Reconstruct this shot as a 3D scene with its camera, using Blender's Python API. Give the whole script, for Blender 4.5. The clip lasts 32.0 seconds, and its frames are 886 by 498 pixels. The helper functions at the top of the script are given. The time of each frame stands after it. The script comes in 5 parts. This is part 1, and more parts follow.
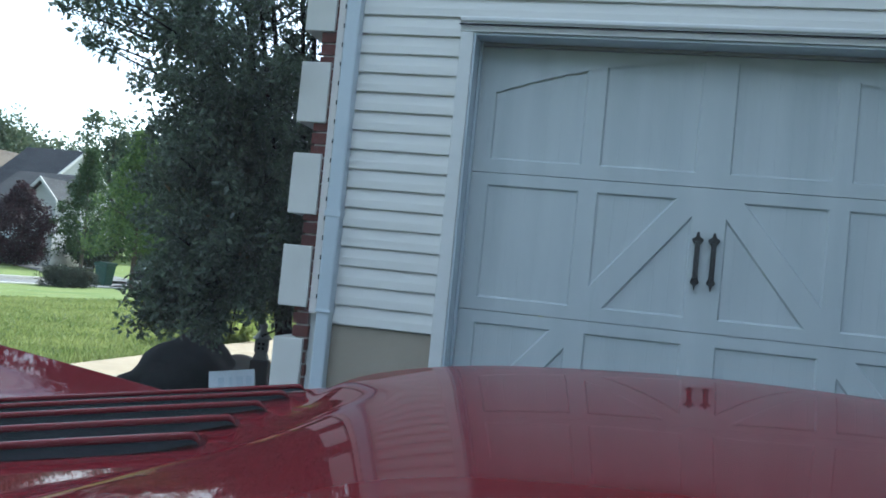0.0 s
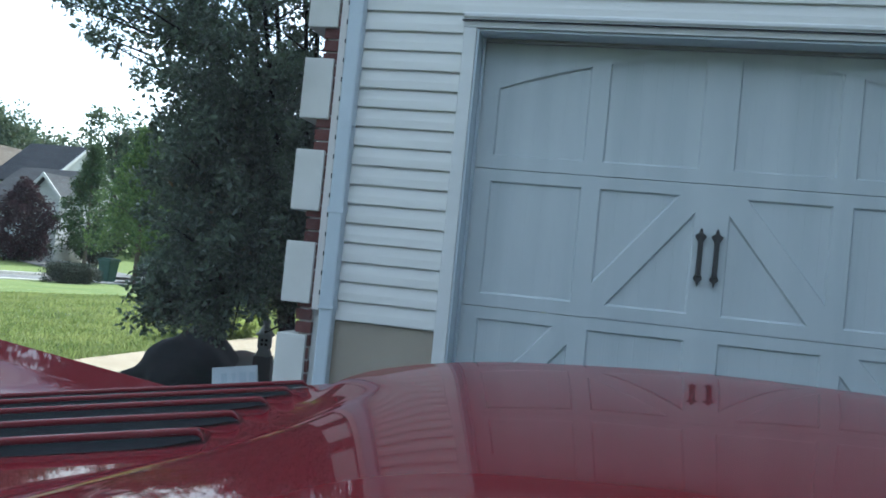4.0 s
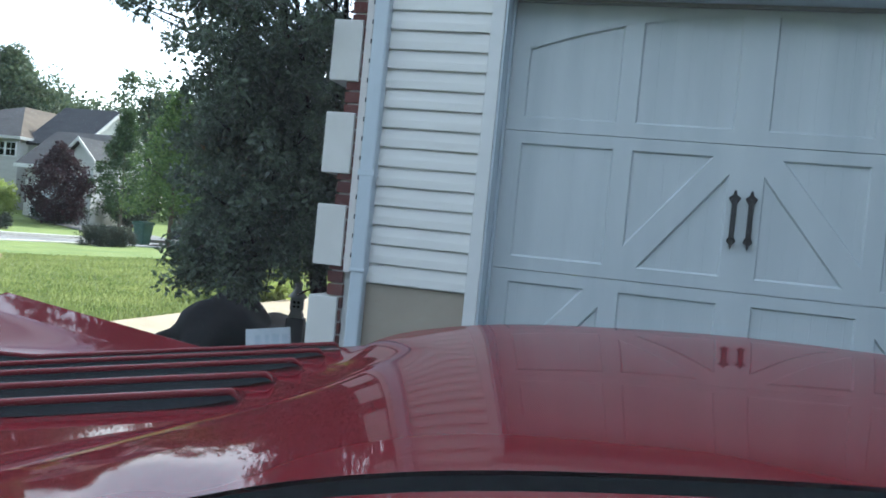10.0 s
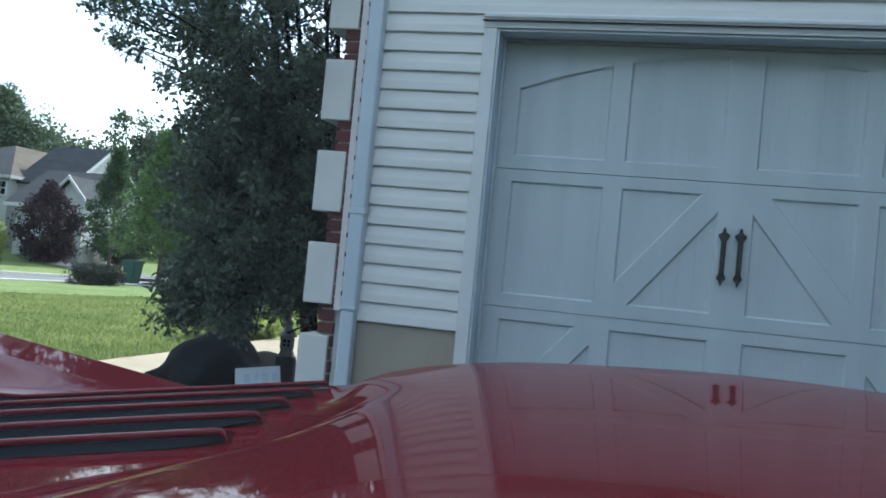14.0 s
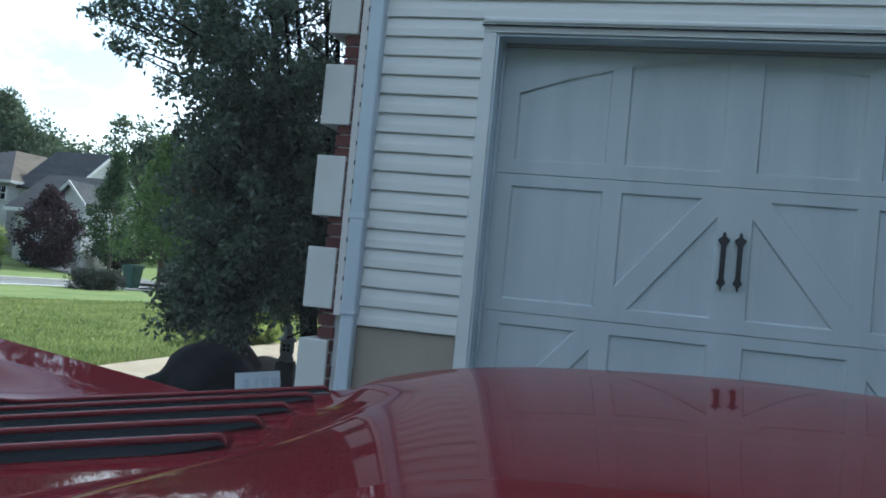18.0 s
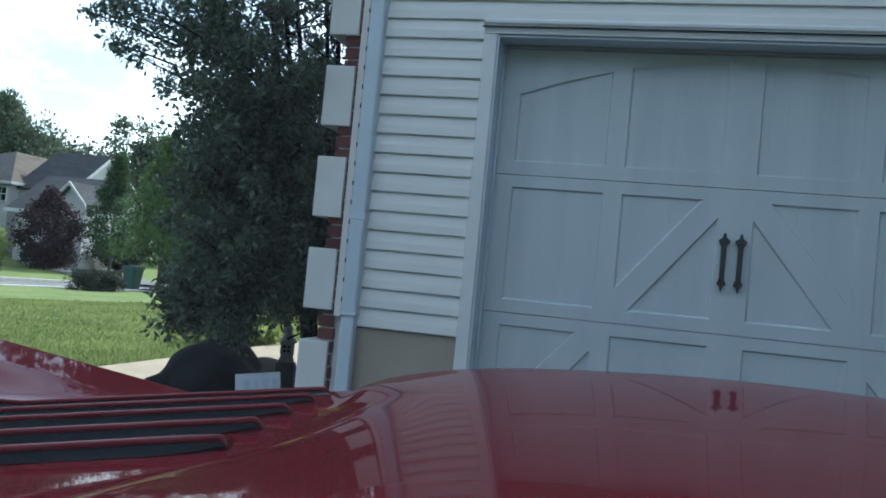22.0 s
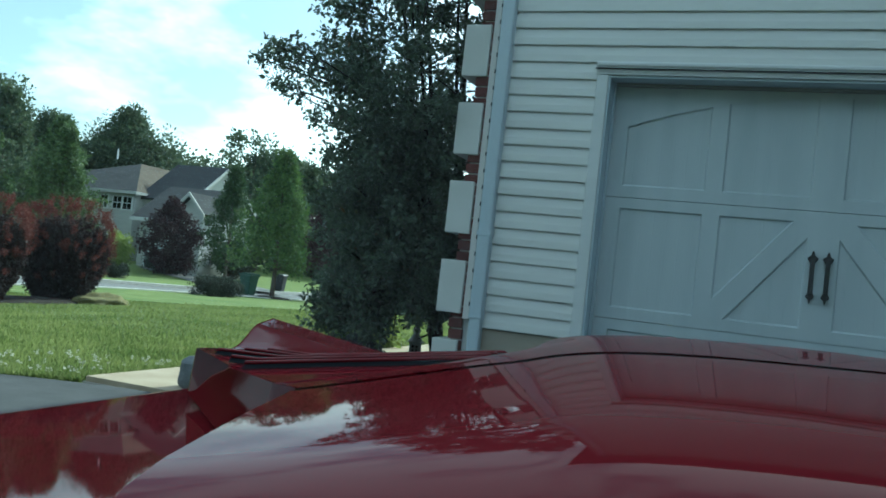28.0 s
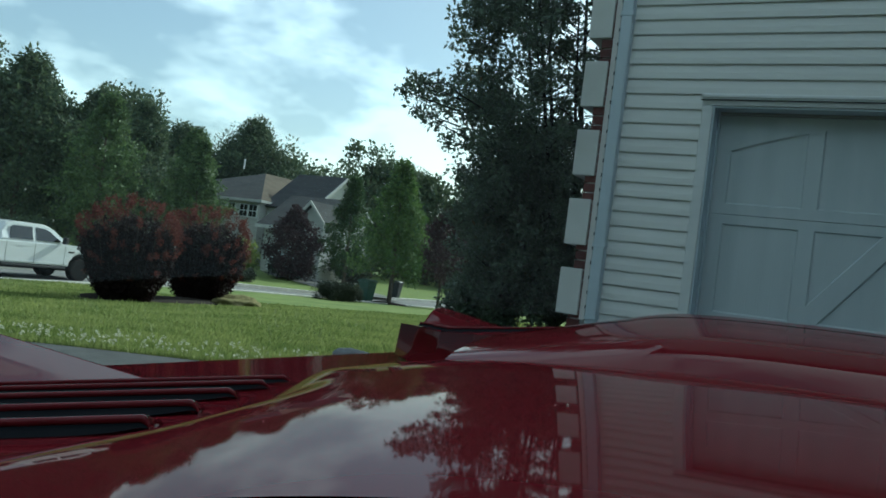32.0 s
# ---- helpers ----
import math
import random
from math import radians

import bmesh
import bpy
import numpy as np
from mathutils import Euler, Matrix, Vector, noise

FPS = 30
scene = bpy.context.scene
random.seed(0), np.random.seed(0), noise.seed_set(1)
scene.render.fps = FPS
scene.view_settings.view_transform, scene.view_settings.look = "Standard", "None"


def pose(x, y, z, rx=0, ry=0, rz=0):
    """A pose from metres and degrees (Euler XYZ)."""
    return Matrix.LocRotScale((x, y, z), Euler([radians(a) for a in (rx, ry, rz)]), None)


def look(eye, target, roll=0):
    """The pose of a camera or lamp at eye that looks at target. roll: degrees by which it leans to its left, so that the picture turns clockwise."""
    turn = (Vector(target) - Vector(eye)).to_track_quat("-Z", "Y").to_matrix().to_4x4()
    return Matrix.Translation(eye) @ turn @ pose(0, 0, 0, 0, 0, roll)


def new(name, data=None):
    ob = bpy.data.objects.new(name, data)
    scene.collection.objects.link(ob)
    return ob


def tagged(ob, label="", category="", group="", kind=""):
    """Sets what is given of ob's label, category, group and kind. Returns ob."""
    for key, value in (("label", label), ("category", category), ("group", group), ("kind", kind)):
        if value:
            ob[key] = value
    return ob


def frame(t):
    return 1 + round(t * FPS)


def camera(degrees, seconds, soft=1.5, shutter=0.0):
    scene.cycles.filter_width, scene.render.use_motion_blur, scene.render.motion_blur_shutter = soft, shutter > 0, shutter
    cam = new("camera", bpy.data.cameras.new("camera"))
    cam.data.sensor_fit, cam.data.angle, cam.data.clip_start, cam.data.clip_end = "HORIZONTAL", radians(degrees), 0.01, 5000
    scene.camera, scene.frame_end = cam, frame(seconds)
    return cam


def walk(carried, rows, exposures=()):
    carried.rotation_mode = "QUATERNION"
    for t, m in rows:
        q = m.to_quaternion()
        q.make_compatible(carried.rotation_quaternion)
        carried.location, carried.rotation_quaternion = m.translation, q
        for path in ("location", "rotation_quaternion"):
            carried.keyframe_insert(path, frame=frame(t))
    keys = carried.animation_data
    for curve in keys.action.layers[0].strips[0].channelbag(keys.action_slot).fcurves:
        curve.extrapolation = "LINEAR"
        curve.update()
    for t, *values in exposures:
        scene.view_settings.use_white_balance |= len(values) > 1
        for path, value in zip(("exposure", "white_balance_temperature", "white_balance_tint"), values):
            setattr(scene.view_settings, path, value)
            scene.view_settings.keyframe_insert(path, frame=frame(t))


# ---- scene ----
cam = camera(53.8, 32.0, soft=1.7)
# seconds, eye x, y, z, yaw to the left of +y, pitch, roll
ROWS = [
    (0.0, 0.888, -4.337, 0.902, 12.26, 1.74, 5.63),
    (0.5, 0.888, -4.337, 0.902, 12.29, 1.73, 5.60),
    (1.0, 0.888, -4.337, 0.902, 12.25, 1.76, 5.60),
    (1.5, 0.888, -4.337, 0.902, 12.33, 1.69, 5.60),
    (2.0, 0.888, -4.337, 0.902, 12.26, 1.74, 5.61),
    (2.5, 0.888, -4.337, 0.902, 12.29, 1.80, 5.64),
    (3.0, 0.888, -4.337, 0.902, 12.29, 1.80, 5.67),
    (3.5, 0.888, -4.337, 0.902, 12.39, 1.43, 5.70),
    (5.5, 0.888, -4.337, 0.902, 12.49, 1.75, 5.65),
    (6.0, 0.888, -4.337, 0.902, 12.47, 1.74, 5.64),
    (6.5, 0.888, -4.337, 0.902, 12.46, 1.70, 5.61),
    (7.0, 0.888, -4.337, 0.902, 13.28, 1.38, 5.55),
    (7.5, 0.888, -4.337, 0.902, 13.63, 1.40, 5.48),
    (8.0, 0.888, -4.337, 0.902, 13.34, 1.36, 5.47),
    (8.5, 0.888, -4.337, 0.902, 13.35, 1.55, 5.52),
    (9.0, 0.888, -4.337, 0.902, 13.96, 0.52, 5.56),
    (9.5, 0.888, -4.337, 0.902, 14.66, -1.25, 5.48),
    (10.0, 0.888, -4.337, 0.902, 14.18, -1.15, 5.60),
    (10.5, 0.888, -4.337, 0.902, 13.61, -0.80, 5.73),
    (11.0, 0.888, -4.337, 0.902, 13.63, 0.05, 5.71),
    (11.5, 0.888, -4.337, 0.902, 13.67, 0.53, 5.65),
    (12.0, 0.888, -4.337, 0.902, 13.73, 0.87, 5.59),
    (12.5, 0.888, -4.337, 0.902, 13.77, 1.07, 5.54),
    (13.0, 0.888, -4.337, 0.902, 13.80, 1.20, 5.51),
    (13.5, 0.888, -4.337, 0.902, 13.81, 1.30, 5.49),
    (14.0, 0.888, -4.337, 0.902, 13.82, 1.38, 5.48),
    (14.5, 0.888, -4.337, 0.902, 13.83, 1.46, 5.48),
    (16.5, 0.888, -4.337, 0.902, 13.85, 1.63, 5.56),
    (17.0, 0.888, -4.337, 0.902, 13.85, 1.64, 5.50),
    (17.5, 0.888, -4.337, 0.902, 13.85, 1.66, 5.45),
    (18.0, 0.888, -4.337, 0.902, 13.84, 1.68, 5.44),
    (18.5, 0.888, -4.337, 0.902, 13.85, 1.71, 5.46),
    (19.0, 0.888, -4.337, 0.902, 13.87, 1.73, 5.49),
    (19.5, 0.888, -4.337, 0.902, 13.88, 1.74, 5.52),
    (20.0, 0.888, -4.337, 0.902, 13.88, 1.75, 5.51),
    (20.5, 0.888, -4.337, 0.902, 13.88, 1.76, 5.47),
    (21.0, 0.888, -4.337, 0.902, 13.88, 1.76, 5.44),
    (21.5, 0.888, -4.337, 0.902, 13.87, 1.75, 5.44),
    (22.0, 0.888, -4.337, 0.902, 13.87, 1.75, 5.45),
    (22.5, 0.888, -4.337, 0.902, 13.88, 1.76, 5.45),
    (23.0, 0.888, -4.337, 0.902, 13.91, 1.76, 5.46),
    (23.5, 0.888, -4.337, 0.902, 13.97, 1.75, 5.47),
    (24.0, 0.888, -4.337, 0.902, 14.06, 1.75, 5.48),
    (24.5, 0.888, -4.337, 0.902, 14.16, 1.75, 5.46),
    (26.5, 0.926, -4.515, 0.902, 15.13, 1.74, 5.85),
    (27.0, 0.933, -4.611, 0.900, 15.89, 1.70, 5.90),
    (27.5, 0.940, -4.768, 0.889, 17.67, 1.79, 6.06),
    (28.0, 0.975, -5.042, 0.877, 20.51, 1.81, 6.40),
    (28.5, 1.021, -5.333, 0.868, 23.31, 1.72, 6.36),
    (29.0, 1.093, -5.590, 0.863, 25.52, 1.60, 6.34),
    (29.5, 1.149, -5.752, 0.861, 26.76, 1.58, 6.35),
    (30.0, 1.174, -5.833, 0.860, 27.25, 1.56, 6.35),
    (30.5, 1.189, -5.873, 0.860, 27.44, 1.56, 6.17),
    (31.0, 1.192, -5.887, 0.857, 27.58, 1.53, 6.22),
    (31.5, 1.203, -5.874, 0.849, 27.80, 1.57, 6.58),
    (32.0, 1.209, -5.812, 0.842, 27.83, 1.52, 7.34),
]


def aim(x, y, z, yaw, pitch, roll):
    a, b = radians(yaw), radians(pitch)
    way = Vector((-math.sin(a) * math.cos(b), math.cos(a) * math.cos(b), math.sin(b)))
    return look((x, y, z), Vector((x, y, z)) + way, roll)


EXPOSURES = [(0.0, 1.04, 5380, 1), (7.0, 1.04, 5380, 1), (8.0, 0.67, 5300, 0), (9.0, 0.70, 5300, 0), (9.5, 1.21, 5590, 3), (11.0, 1.28, 5590, 4),
             (12.0, 1.07, 5420, 2), (13.0, 0.94, 5380, 1), (14.5, 0.87, 5340, 1), (16.5, 0.68, 5310, 1), (24.5, 0.62, 5280, 1), (26.5, 0.64, 5280, 0),
             (27.0, 0.65, 5280, -3), (28.0, 0.35, 5130, -19), (29.0, -0.26, 5440, -16), (29.6, -0.25, 5450, -16), (32.0, -0.23, 5450, -16)]
walk(cam, [(t, aim(*r)) for t, *r in ROWS], EXPOSURES)

# ---- sky and sun ----
SUN_EL, SUN_AZ = 34.0, 11.0     # degrees; azimuth clockwise from +y
world = bpy.data.worlds.new("sky")
scene.world = world
world.use_nodes = True
wn, wl = world.node_tree.nodes, world.node_tree.links
wn.clear()
w_out = wn.new("ShaderNodeOutputWorld")
w_bg = wn.new("ShaderNodeBackground")
w_sky = wn.new("ShaderNodeTexSky")
w_sky.sky_type = "NISHITA"
w_sky.sun_disc = False
w_sky.sun_elevation = radians(SUN_EL)
w_sky.sun_rotation = radians(SUN_AZ)
w_sky.air_density, w_sky.dust_density, w_sky.ozone_density = 1.0, 1.5, 1.0
w_co = wn.new("ShaderNodeTexCoord")
w_map = wn.new("ShaderNodeMapping")
w_map.inputs["Scale"].default_value = (1.0, 1.0, 2.2)
w_map.inputs["Location"].default_value = (1.35, 0.7, 0.1)
w_noise = wn.new("ShaderNodeTexNoise")
w_noise.inputs["Scale"].default_value = 3.0
w_noise.inputs["Detail"].default_value = 7.0
w_noise.inputs["Roughness"].default_value = 0.58
w_ramp = wn.new("ShaderNodeValToRGB")
w_ramp.color_ramp.elements[0].position, w_ramp.color_ramp.elements[1].position = 0.43, 0.53
w_ramp.color_ramp.elements[0].color = (0.24, 0.24, 0.24, 1)
w_mix = wn.new("ShaderNodeMix")
w_mix.data_type = "RGBA"
w_cloud = wn.new("ShaderNodeMix")
w_cloud.data_type = "RGBA"
w_cloud.blend_type = "ADD"
w_cloud.inputs["Factor"].default_value = 1.0
w_cloud.inputs["B"].default_value = (5.8, 5.6, 5.3, 1)
w_lit = wn.new("ShaderNodeMix")
w_lit.data_type = "RGBA"
w_lit.blend_type = "MULTIPLY"
w_lit.inputs["Factor"].default_value = 1.0
w_lit.inputs["B"].default_value = (1.08, 1.02, 0.98, 1)
wl.new(w_co.outputs["Generated"], w_map.inputs["Vector"])
wl.new(w_map.outputs["Vector"], w_noise.inputs["Vector"])
wl.new(w_noise.outputs["Fac"], w_ramp.inputs["Fac"])
wl.new(w_ramp.outputs["Color"], w_mix.inputs["Factor"])
wl.new(w_sky.outputs["Color"], w_lit.inputs["A"])
wl.new(w_lit.outputs["Result"], w_cloud.inputs["A"])
wl.new(w_sky.outputs["Color"], w_mix.inputs["A"])
wl.new(w_cloud.outputs["Result"], w_mix.inputs["B"])
wl.new(w_mix.outputs["Result"], w_bg.inputs["Color"])
w_bg.inputs["Strength"].default_value = 0.12
wl.new(w_bg.outputs["Background"], w_out.inputs["Surface"])

sun = new("sun", bpy.data.lights.new("sun", "SUN"))
sun.data.energy, sun.data.angle, sun.data.color = 5.0, radians(0.6), (1.0, 0.93, 0.82)
sun_way = Vector((math.sin(radians(SUN_AZ)) * math.cos(radians(SUN_EL)), math.cos(radians(SUN_AZ)) * math.cos(radians(SUN_EL)), math.sin(radians(SUN_EL))))
sun.matrix_world = look(sun_way * 60, (0, 0, 0))


# ---- materials ----
def material(name, a, b, scale=8.0, rough=0.7, bump=0.0, metal=0.0, coat=0.0, fine=60.0, random_value=0.0, stretch=(1, 1, 1), trans=0.0, spec=0.5):
    """A surface whose colour wanders between a and b at two scales, with a fine relief."""
    m = bpy.data.materials.new(name)
    m.use_nodes = True
    n, l = m.node_tree.nodes, m.node_tree.links
    p = n["Principled BSDF"]
    co = n.new("ShaderNodeTexCoord")
    mp = n.new("ShaderNodeMapping")
    mp.inputs["Scale"].default_value = stretch
    l.new(co.outputs["Object"], mp.inputs["Vector"])
    big, small = n.new("ShaderNodeTexNoise"), n.new("ShaderNodeTexNoise")
    big.inputs["Scale"].default_value, big.inputs["Detail"].default_value = scale, 5
    small.inputs["Scale"].default_value, small.inputs["Detail"].default_value = fine, 3
    l.new(mp.outputs["Vector"], big.inputs["Vector"])
    l.new(mp.outputs["Vector"], small.inputs["Vector"])
    add = n.new("ShaderNodeMath")
    add.operation = "MULTIPLY_ADD"
    add.inputs[1].default_value = 0.45
    l.new(small.outputs["Fac"], add.inputs[0])
    l.new(big.outputs["Fac"], add.inputs[2])
    fac = add.outputs[0]
    if random_value:
        info = n.new("ShaderNodeObjectInfo")
        r = n.new("ShaderNodeMath")
        r.operation = "MULTIPLY_ADD"
        r.inputs[1].default_value = random_value
        l.new(info.outputs["Random"], r.inputs[0])
        l.new(fac, r.inputs[2])
        off = n.new("ShaderNodeMath")
        off.operation = "SUBTRACT"
        off.inputs[1].default_value = random_value / 2
        l.new(r.outputs[0], off.inputs[0])
        fac = off.outputs[0]
    ramp = n.new("ShaderNodeValToRGB")
    ramp.color_ramp.elements[0].position, ramp.color_ramp.elements[1].position = 0.45, 0.95
    ramp.color_ramp.elements[0].color, ramp.color_ramp.elements[1].color = (*a, 1), (*b, 1)
    l.new(fac, ramp.inputs["Fac"])
    l.new(ramp.outputs["Color"], p.inputs["Base Color"])
    p.inputs["Roughness"].default_value, p.inputs["Metallic"].default_value = rough, metal
    p.inputs["Specular IOR Level"].default_value = spec
    if coat:
        p.inputs["Coat IOR"].default_value = 1.42
        p.inputs["Coat Weight"].default_value, p.inputs["Coat Roughness"].default_value = coat, 0.034
    if bump:
        bp = n.new("ShaderNodeBump")
        bp.inputs["Strength"].default_value, bp.inputs["Distance"].default_value = 0.6, bump
        l.new(small.outputs["Fac"], bp.inputs["Height"])
        l.new(bp.outputs["Normal"], p.inputs["Normal"])
    if trans:
        t = n.new("ShaderNodeBsdfTranslucent")
        mx = n.new("ShaderNodeMixShader")
        mx.inputs["Fac"].default_value = trans
        l.new(ramp.outputs["Color"], t.inputs["Color"])
        l.new(p.outputs["BSDF"], mx.inputs[1])
        l.new(t.outputs["BSDF"], mx.inputs[2])
        l.new(mx.outputs["Shader"], n["Material Output"].inputs["Surface"])
    return m


def leaf_material(name, a, b, trans=0.3, rough=0.5, patch=0.0):
    """Leaves: a colour for each island between a and b."""
    m = bpy.data.materials.new(name)
    m.use_nodes = True
    n, l = m.node_tree.nodes, m.node_tree.links
    p = n["Principled BSDF"]
    g = n.new("ShaderNodeNewGeometry")
    ramp = n.new("ShaderNodeValToRGB")
    ramp.color_ramp.elements[0].color, ramp.color_ramp.elements[1].color = (*a, 1), (*b, 1)
    l.new(g.outputs["Random Per Island"], ramp.inputs["Fac"])
    if patch:
        co = n.new("ShaderNodeTexCoord")
        spots = n.new("ShaderNodeTexNoise")
        spots.inputs["Scale"].default_value, spots.inputs["Detail"].default_value = 0.9, 4
        shift = n.new("ShaderNodeMath")
        shift.operation = "MULTIPLY_ADD"
        shift.inputs[1].default_value = patch
        mid = n.new("ShaderNodeMath")
        mid.operation = "SUBTRACT"
        mid.inputs[1].default_value = patch * 0.5
        l.new(co.outputs["Object"], spots.inputs["Vector"])
        l.new(spots.outputs["Fac"], shift.inputs[0])
        l.new(g.outputs["Random Per Island"], shift.inputs[2])
        l.new(shift.outputs[0], mid.inputs[0])
        l.new(mid.outputs[0], ramp.inputs["Fac"])
    l.new(ramp.outputs["Color"], p.inputs["Base Color"])
    p.inputs["Roughness"].default_value = rough
    p.inputs["Specular IOR Level"].default_value = 0.5 if rough < 0.45 else 0.22
    t = n.new("ShaderNodeBsdfTranslucent")
    l.new(ramp.outputs["Color"], t.inputs["Color"])
    mx = n.new("ShaderNodeMixShader")
    mx.inputs["Fac"].default_value = trans
    l.new(p.outputs["BSDF"], mx.inputs[1])
    l.new(t.outputs["BSDF"], mx.inputs[2])
    l.new(mx.outputs["Shader"], n["Material Output"].inputs["Surface"])
    return m


M_SIDING = material("vinyl_siding", (0.616, 0.616, 0.594), (0.704, 0.704, 0.682), 3, 0.55, 0.0006, fine=90, stretch=(0.3, 1, 6), random_value=0.1)
M_TRIM = material("white_trim", (0.598, 0.612, 0.612), (0.678, 0.686, 0.686), 5, 0.45)
M_ALU = material("painted_aluminium", (0.458, 0.528, 0.590), (0.537, 0.598, 0.656), 4, 0.4)
M_DOOR = material("door_paint", (0.436, 0.484, 0.510), (0.519, 0.563, 0.585), 2.5, 0.5, 0.0008, fine=45, stretch=(3, 1, 0.25))
M_VINYL = material("warm_vinyl", (0.598, 0.563, 0.554), (0.669, 0.634, 0.616), 6, 0.5)
M_QUOIN = material("quoin_stone", (0.581, 0.581, 0.550), (0.660, 0.656, 0.629), 6, 0.85, 0.0015, fine=70, random_value=0.1)
M_BRICK = material("brick", (0.062, 0.022, 0.020), (0.125, 0.043, 0.036), 14, 0.9, 0.003, random_value=0.35)
M_MORTAR = material("mortar", (0.30, 0.27, 0.25), (0.42, 0.38, 0.35), 20, 0.95, 0.003)
M_TAN = material("tan_stucco", (0.30, 0.26, 0.21), (0.37, 0.325, 0.26), 3, 0.9, 0.0015, fine=120)
M_BLACK_IRON = material("black_iron", (0.010, 0.010, 0.012), (0.022, 0.022, 0.025), 30, 0.45)
M_ASPHALT = material("asphalt", (0.045, 0.047, 0.05), (0.075, 0.077, 0.08), 4, 0.9, 0.004, fine=150, spec=0.2)
M_STREET = material("street_asphalt", (0.14, 0.14, 0.14), (0.20, 0.20, 0.195), 0.6, 0.95, 0.003, fine=80, spec=0.1)
M_CONCRETE = material("concrete", (0.29, 0.235, 0.165), (0.41, 0.345, 0.255), 3, 0.95, 0.002, fine=110, random_value=0.15, spec=0.1)
M_KERB = material("kerb_concrete", (0.34, 0.33, 0.30), (0.46, 0.45, 0.42), 4, 0.92, 0.002)
M_GRASS = material("lawn_soil_and_grass", (0.094, 0.140, 0.041), (0.178, 0.212, 0.072), 0.9, 0.98, 0.01, fine=26, spec=0.1)
M_BLADE = leaf_material("grass_blades", (0.130, 0.176, 0.051), (0.29, 0.325, 0.115), 0.4, 0.6, 2.2)
M_MULCH = material("dark_mulch", (0.018, 0.016, 0.015), (0.045, 0.037, 0.031), 25, 0.98, 0.012, fine=90, spec=0.1)
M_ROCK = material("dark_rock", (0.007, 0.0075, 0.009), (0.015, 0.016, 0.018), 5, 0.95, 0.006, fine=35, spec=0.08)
M_GREY_STONE = material("grey_stone", (0.10, 0.11, 0.12), (0.22, 0.23, 0.24), 7, 0.9, 0.006, fine=40)
M_BARK = material("bark", (0.045, 0.035, 0.028), (0.11, 0.09, 0.07), 12, 0.95, 0.008, fine=60, stretch=(1, 1, 0.3))
# copy of the bark with the holly's inner shade put into its colour
M_SHADED_BARK = material("shaded_bark", (0.005, 0.005, 0.0045), (0.012, 0.011, 0.010), 12, 0.95, 0.008, fine=60, stretch=(1, 1, 0.3))
M_MULCH_STONE = material("dark_plinth_stone", (0.03, 0.03, 0.032), (0.06, 0.06, 0.062), 9, 0.95, 0.004)
M_STREET_LEAF = leaf_material("young_tree_leaf", (0.045, 0.085, 0.028), (0.15, 0.22, 0.065), 0.24, 0.5)
M_HOLLY = leaf_material("holly_leaf", (0.045, 0.066, 0.046), (0.105, 0.145, 0.085), 0.26, 0.32)
M_HOLLY_NEW = leaf_material("holly_young_leaf", (0.06, 0.09, 0.025), (0.10, 0.07, 0.03), 0.3, 0.4)
# barberry leaves: shade of the heart and sun on the tips put into colour
M_RED_SHADED = leaf_material("barberry_shaded_leaf", (0.011, 0.006, 0.007), (0.024, 0.011, 0.012), 0.25, 0.6)
M_RED_SUNLIT = leaf_material("barberry_sunlit_leaf", (0.070, 0.022, 0.020), (0.18, 0.055, 0.040), 0.42, 0.6)
M_TREE_LEAF = leaf_material("street_tree_leaf", (0.049, 0.081, 0.036), (0.145, 0.200, 0.076), 0.27, 0.5)
M_WOOD_LEAF = leaf_material("woodland_leaf", (0.046, 0.070, 0.046), (0.128, 0.162, 0.085), 0.30, 0.6)
M_PLUM_LEAF = leaf_material("plum_leaf", (0.032, 0.022, 0.026), (0.070, 0.040, 0.044), 0.3, 0.55)
M_HEDGE_LEAF = leaf_material("hedge_leaf", (0.018, 0.026, 0.020), (0.045, 0.056, 0.034), 0.2, 0.6)
M_DEEP_LEAF = leaf_material("deep_green_leaf", (0.026, 0.050, 0.024), (0.085, 0.13, 0.048), 0.24, 0.5)
M_LIME_LEAF = leaf_material("lime_leaf", (0.18, 0.24, 0.06), (0.36, 0.42, 0.14), 0.4, 0.5)
M_CAR = material("red_car_paint", (0.112, 0.009, 0.014), (0.138, 0.012, 0.018), 1.2, 0.5, 0.0, coat=0.52, fine=5, spec=0.0)
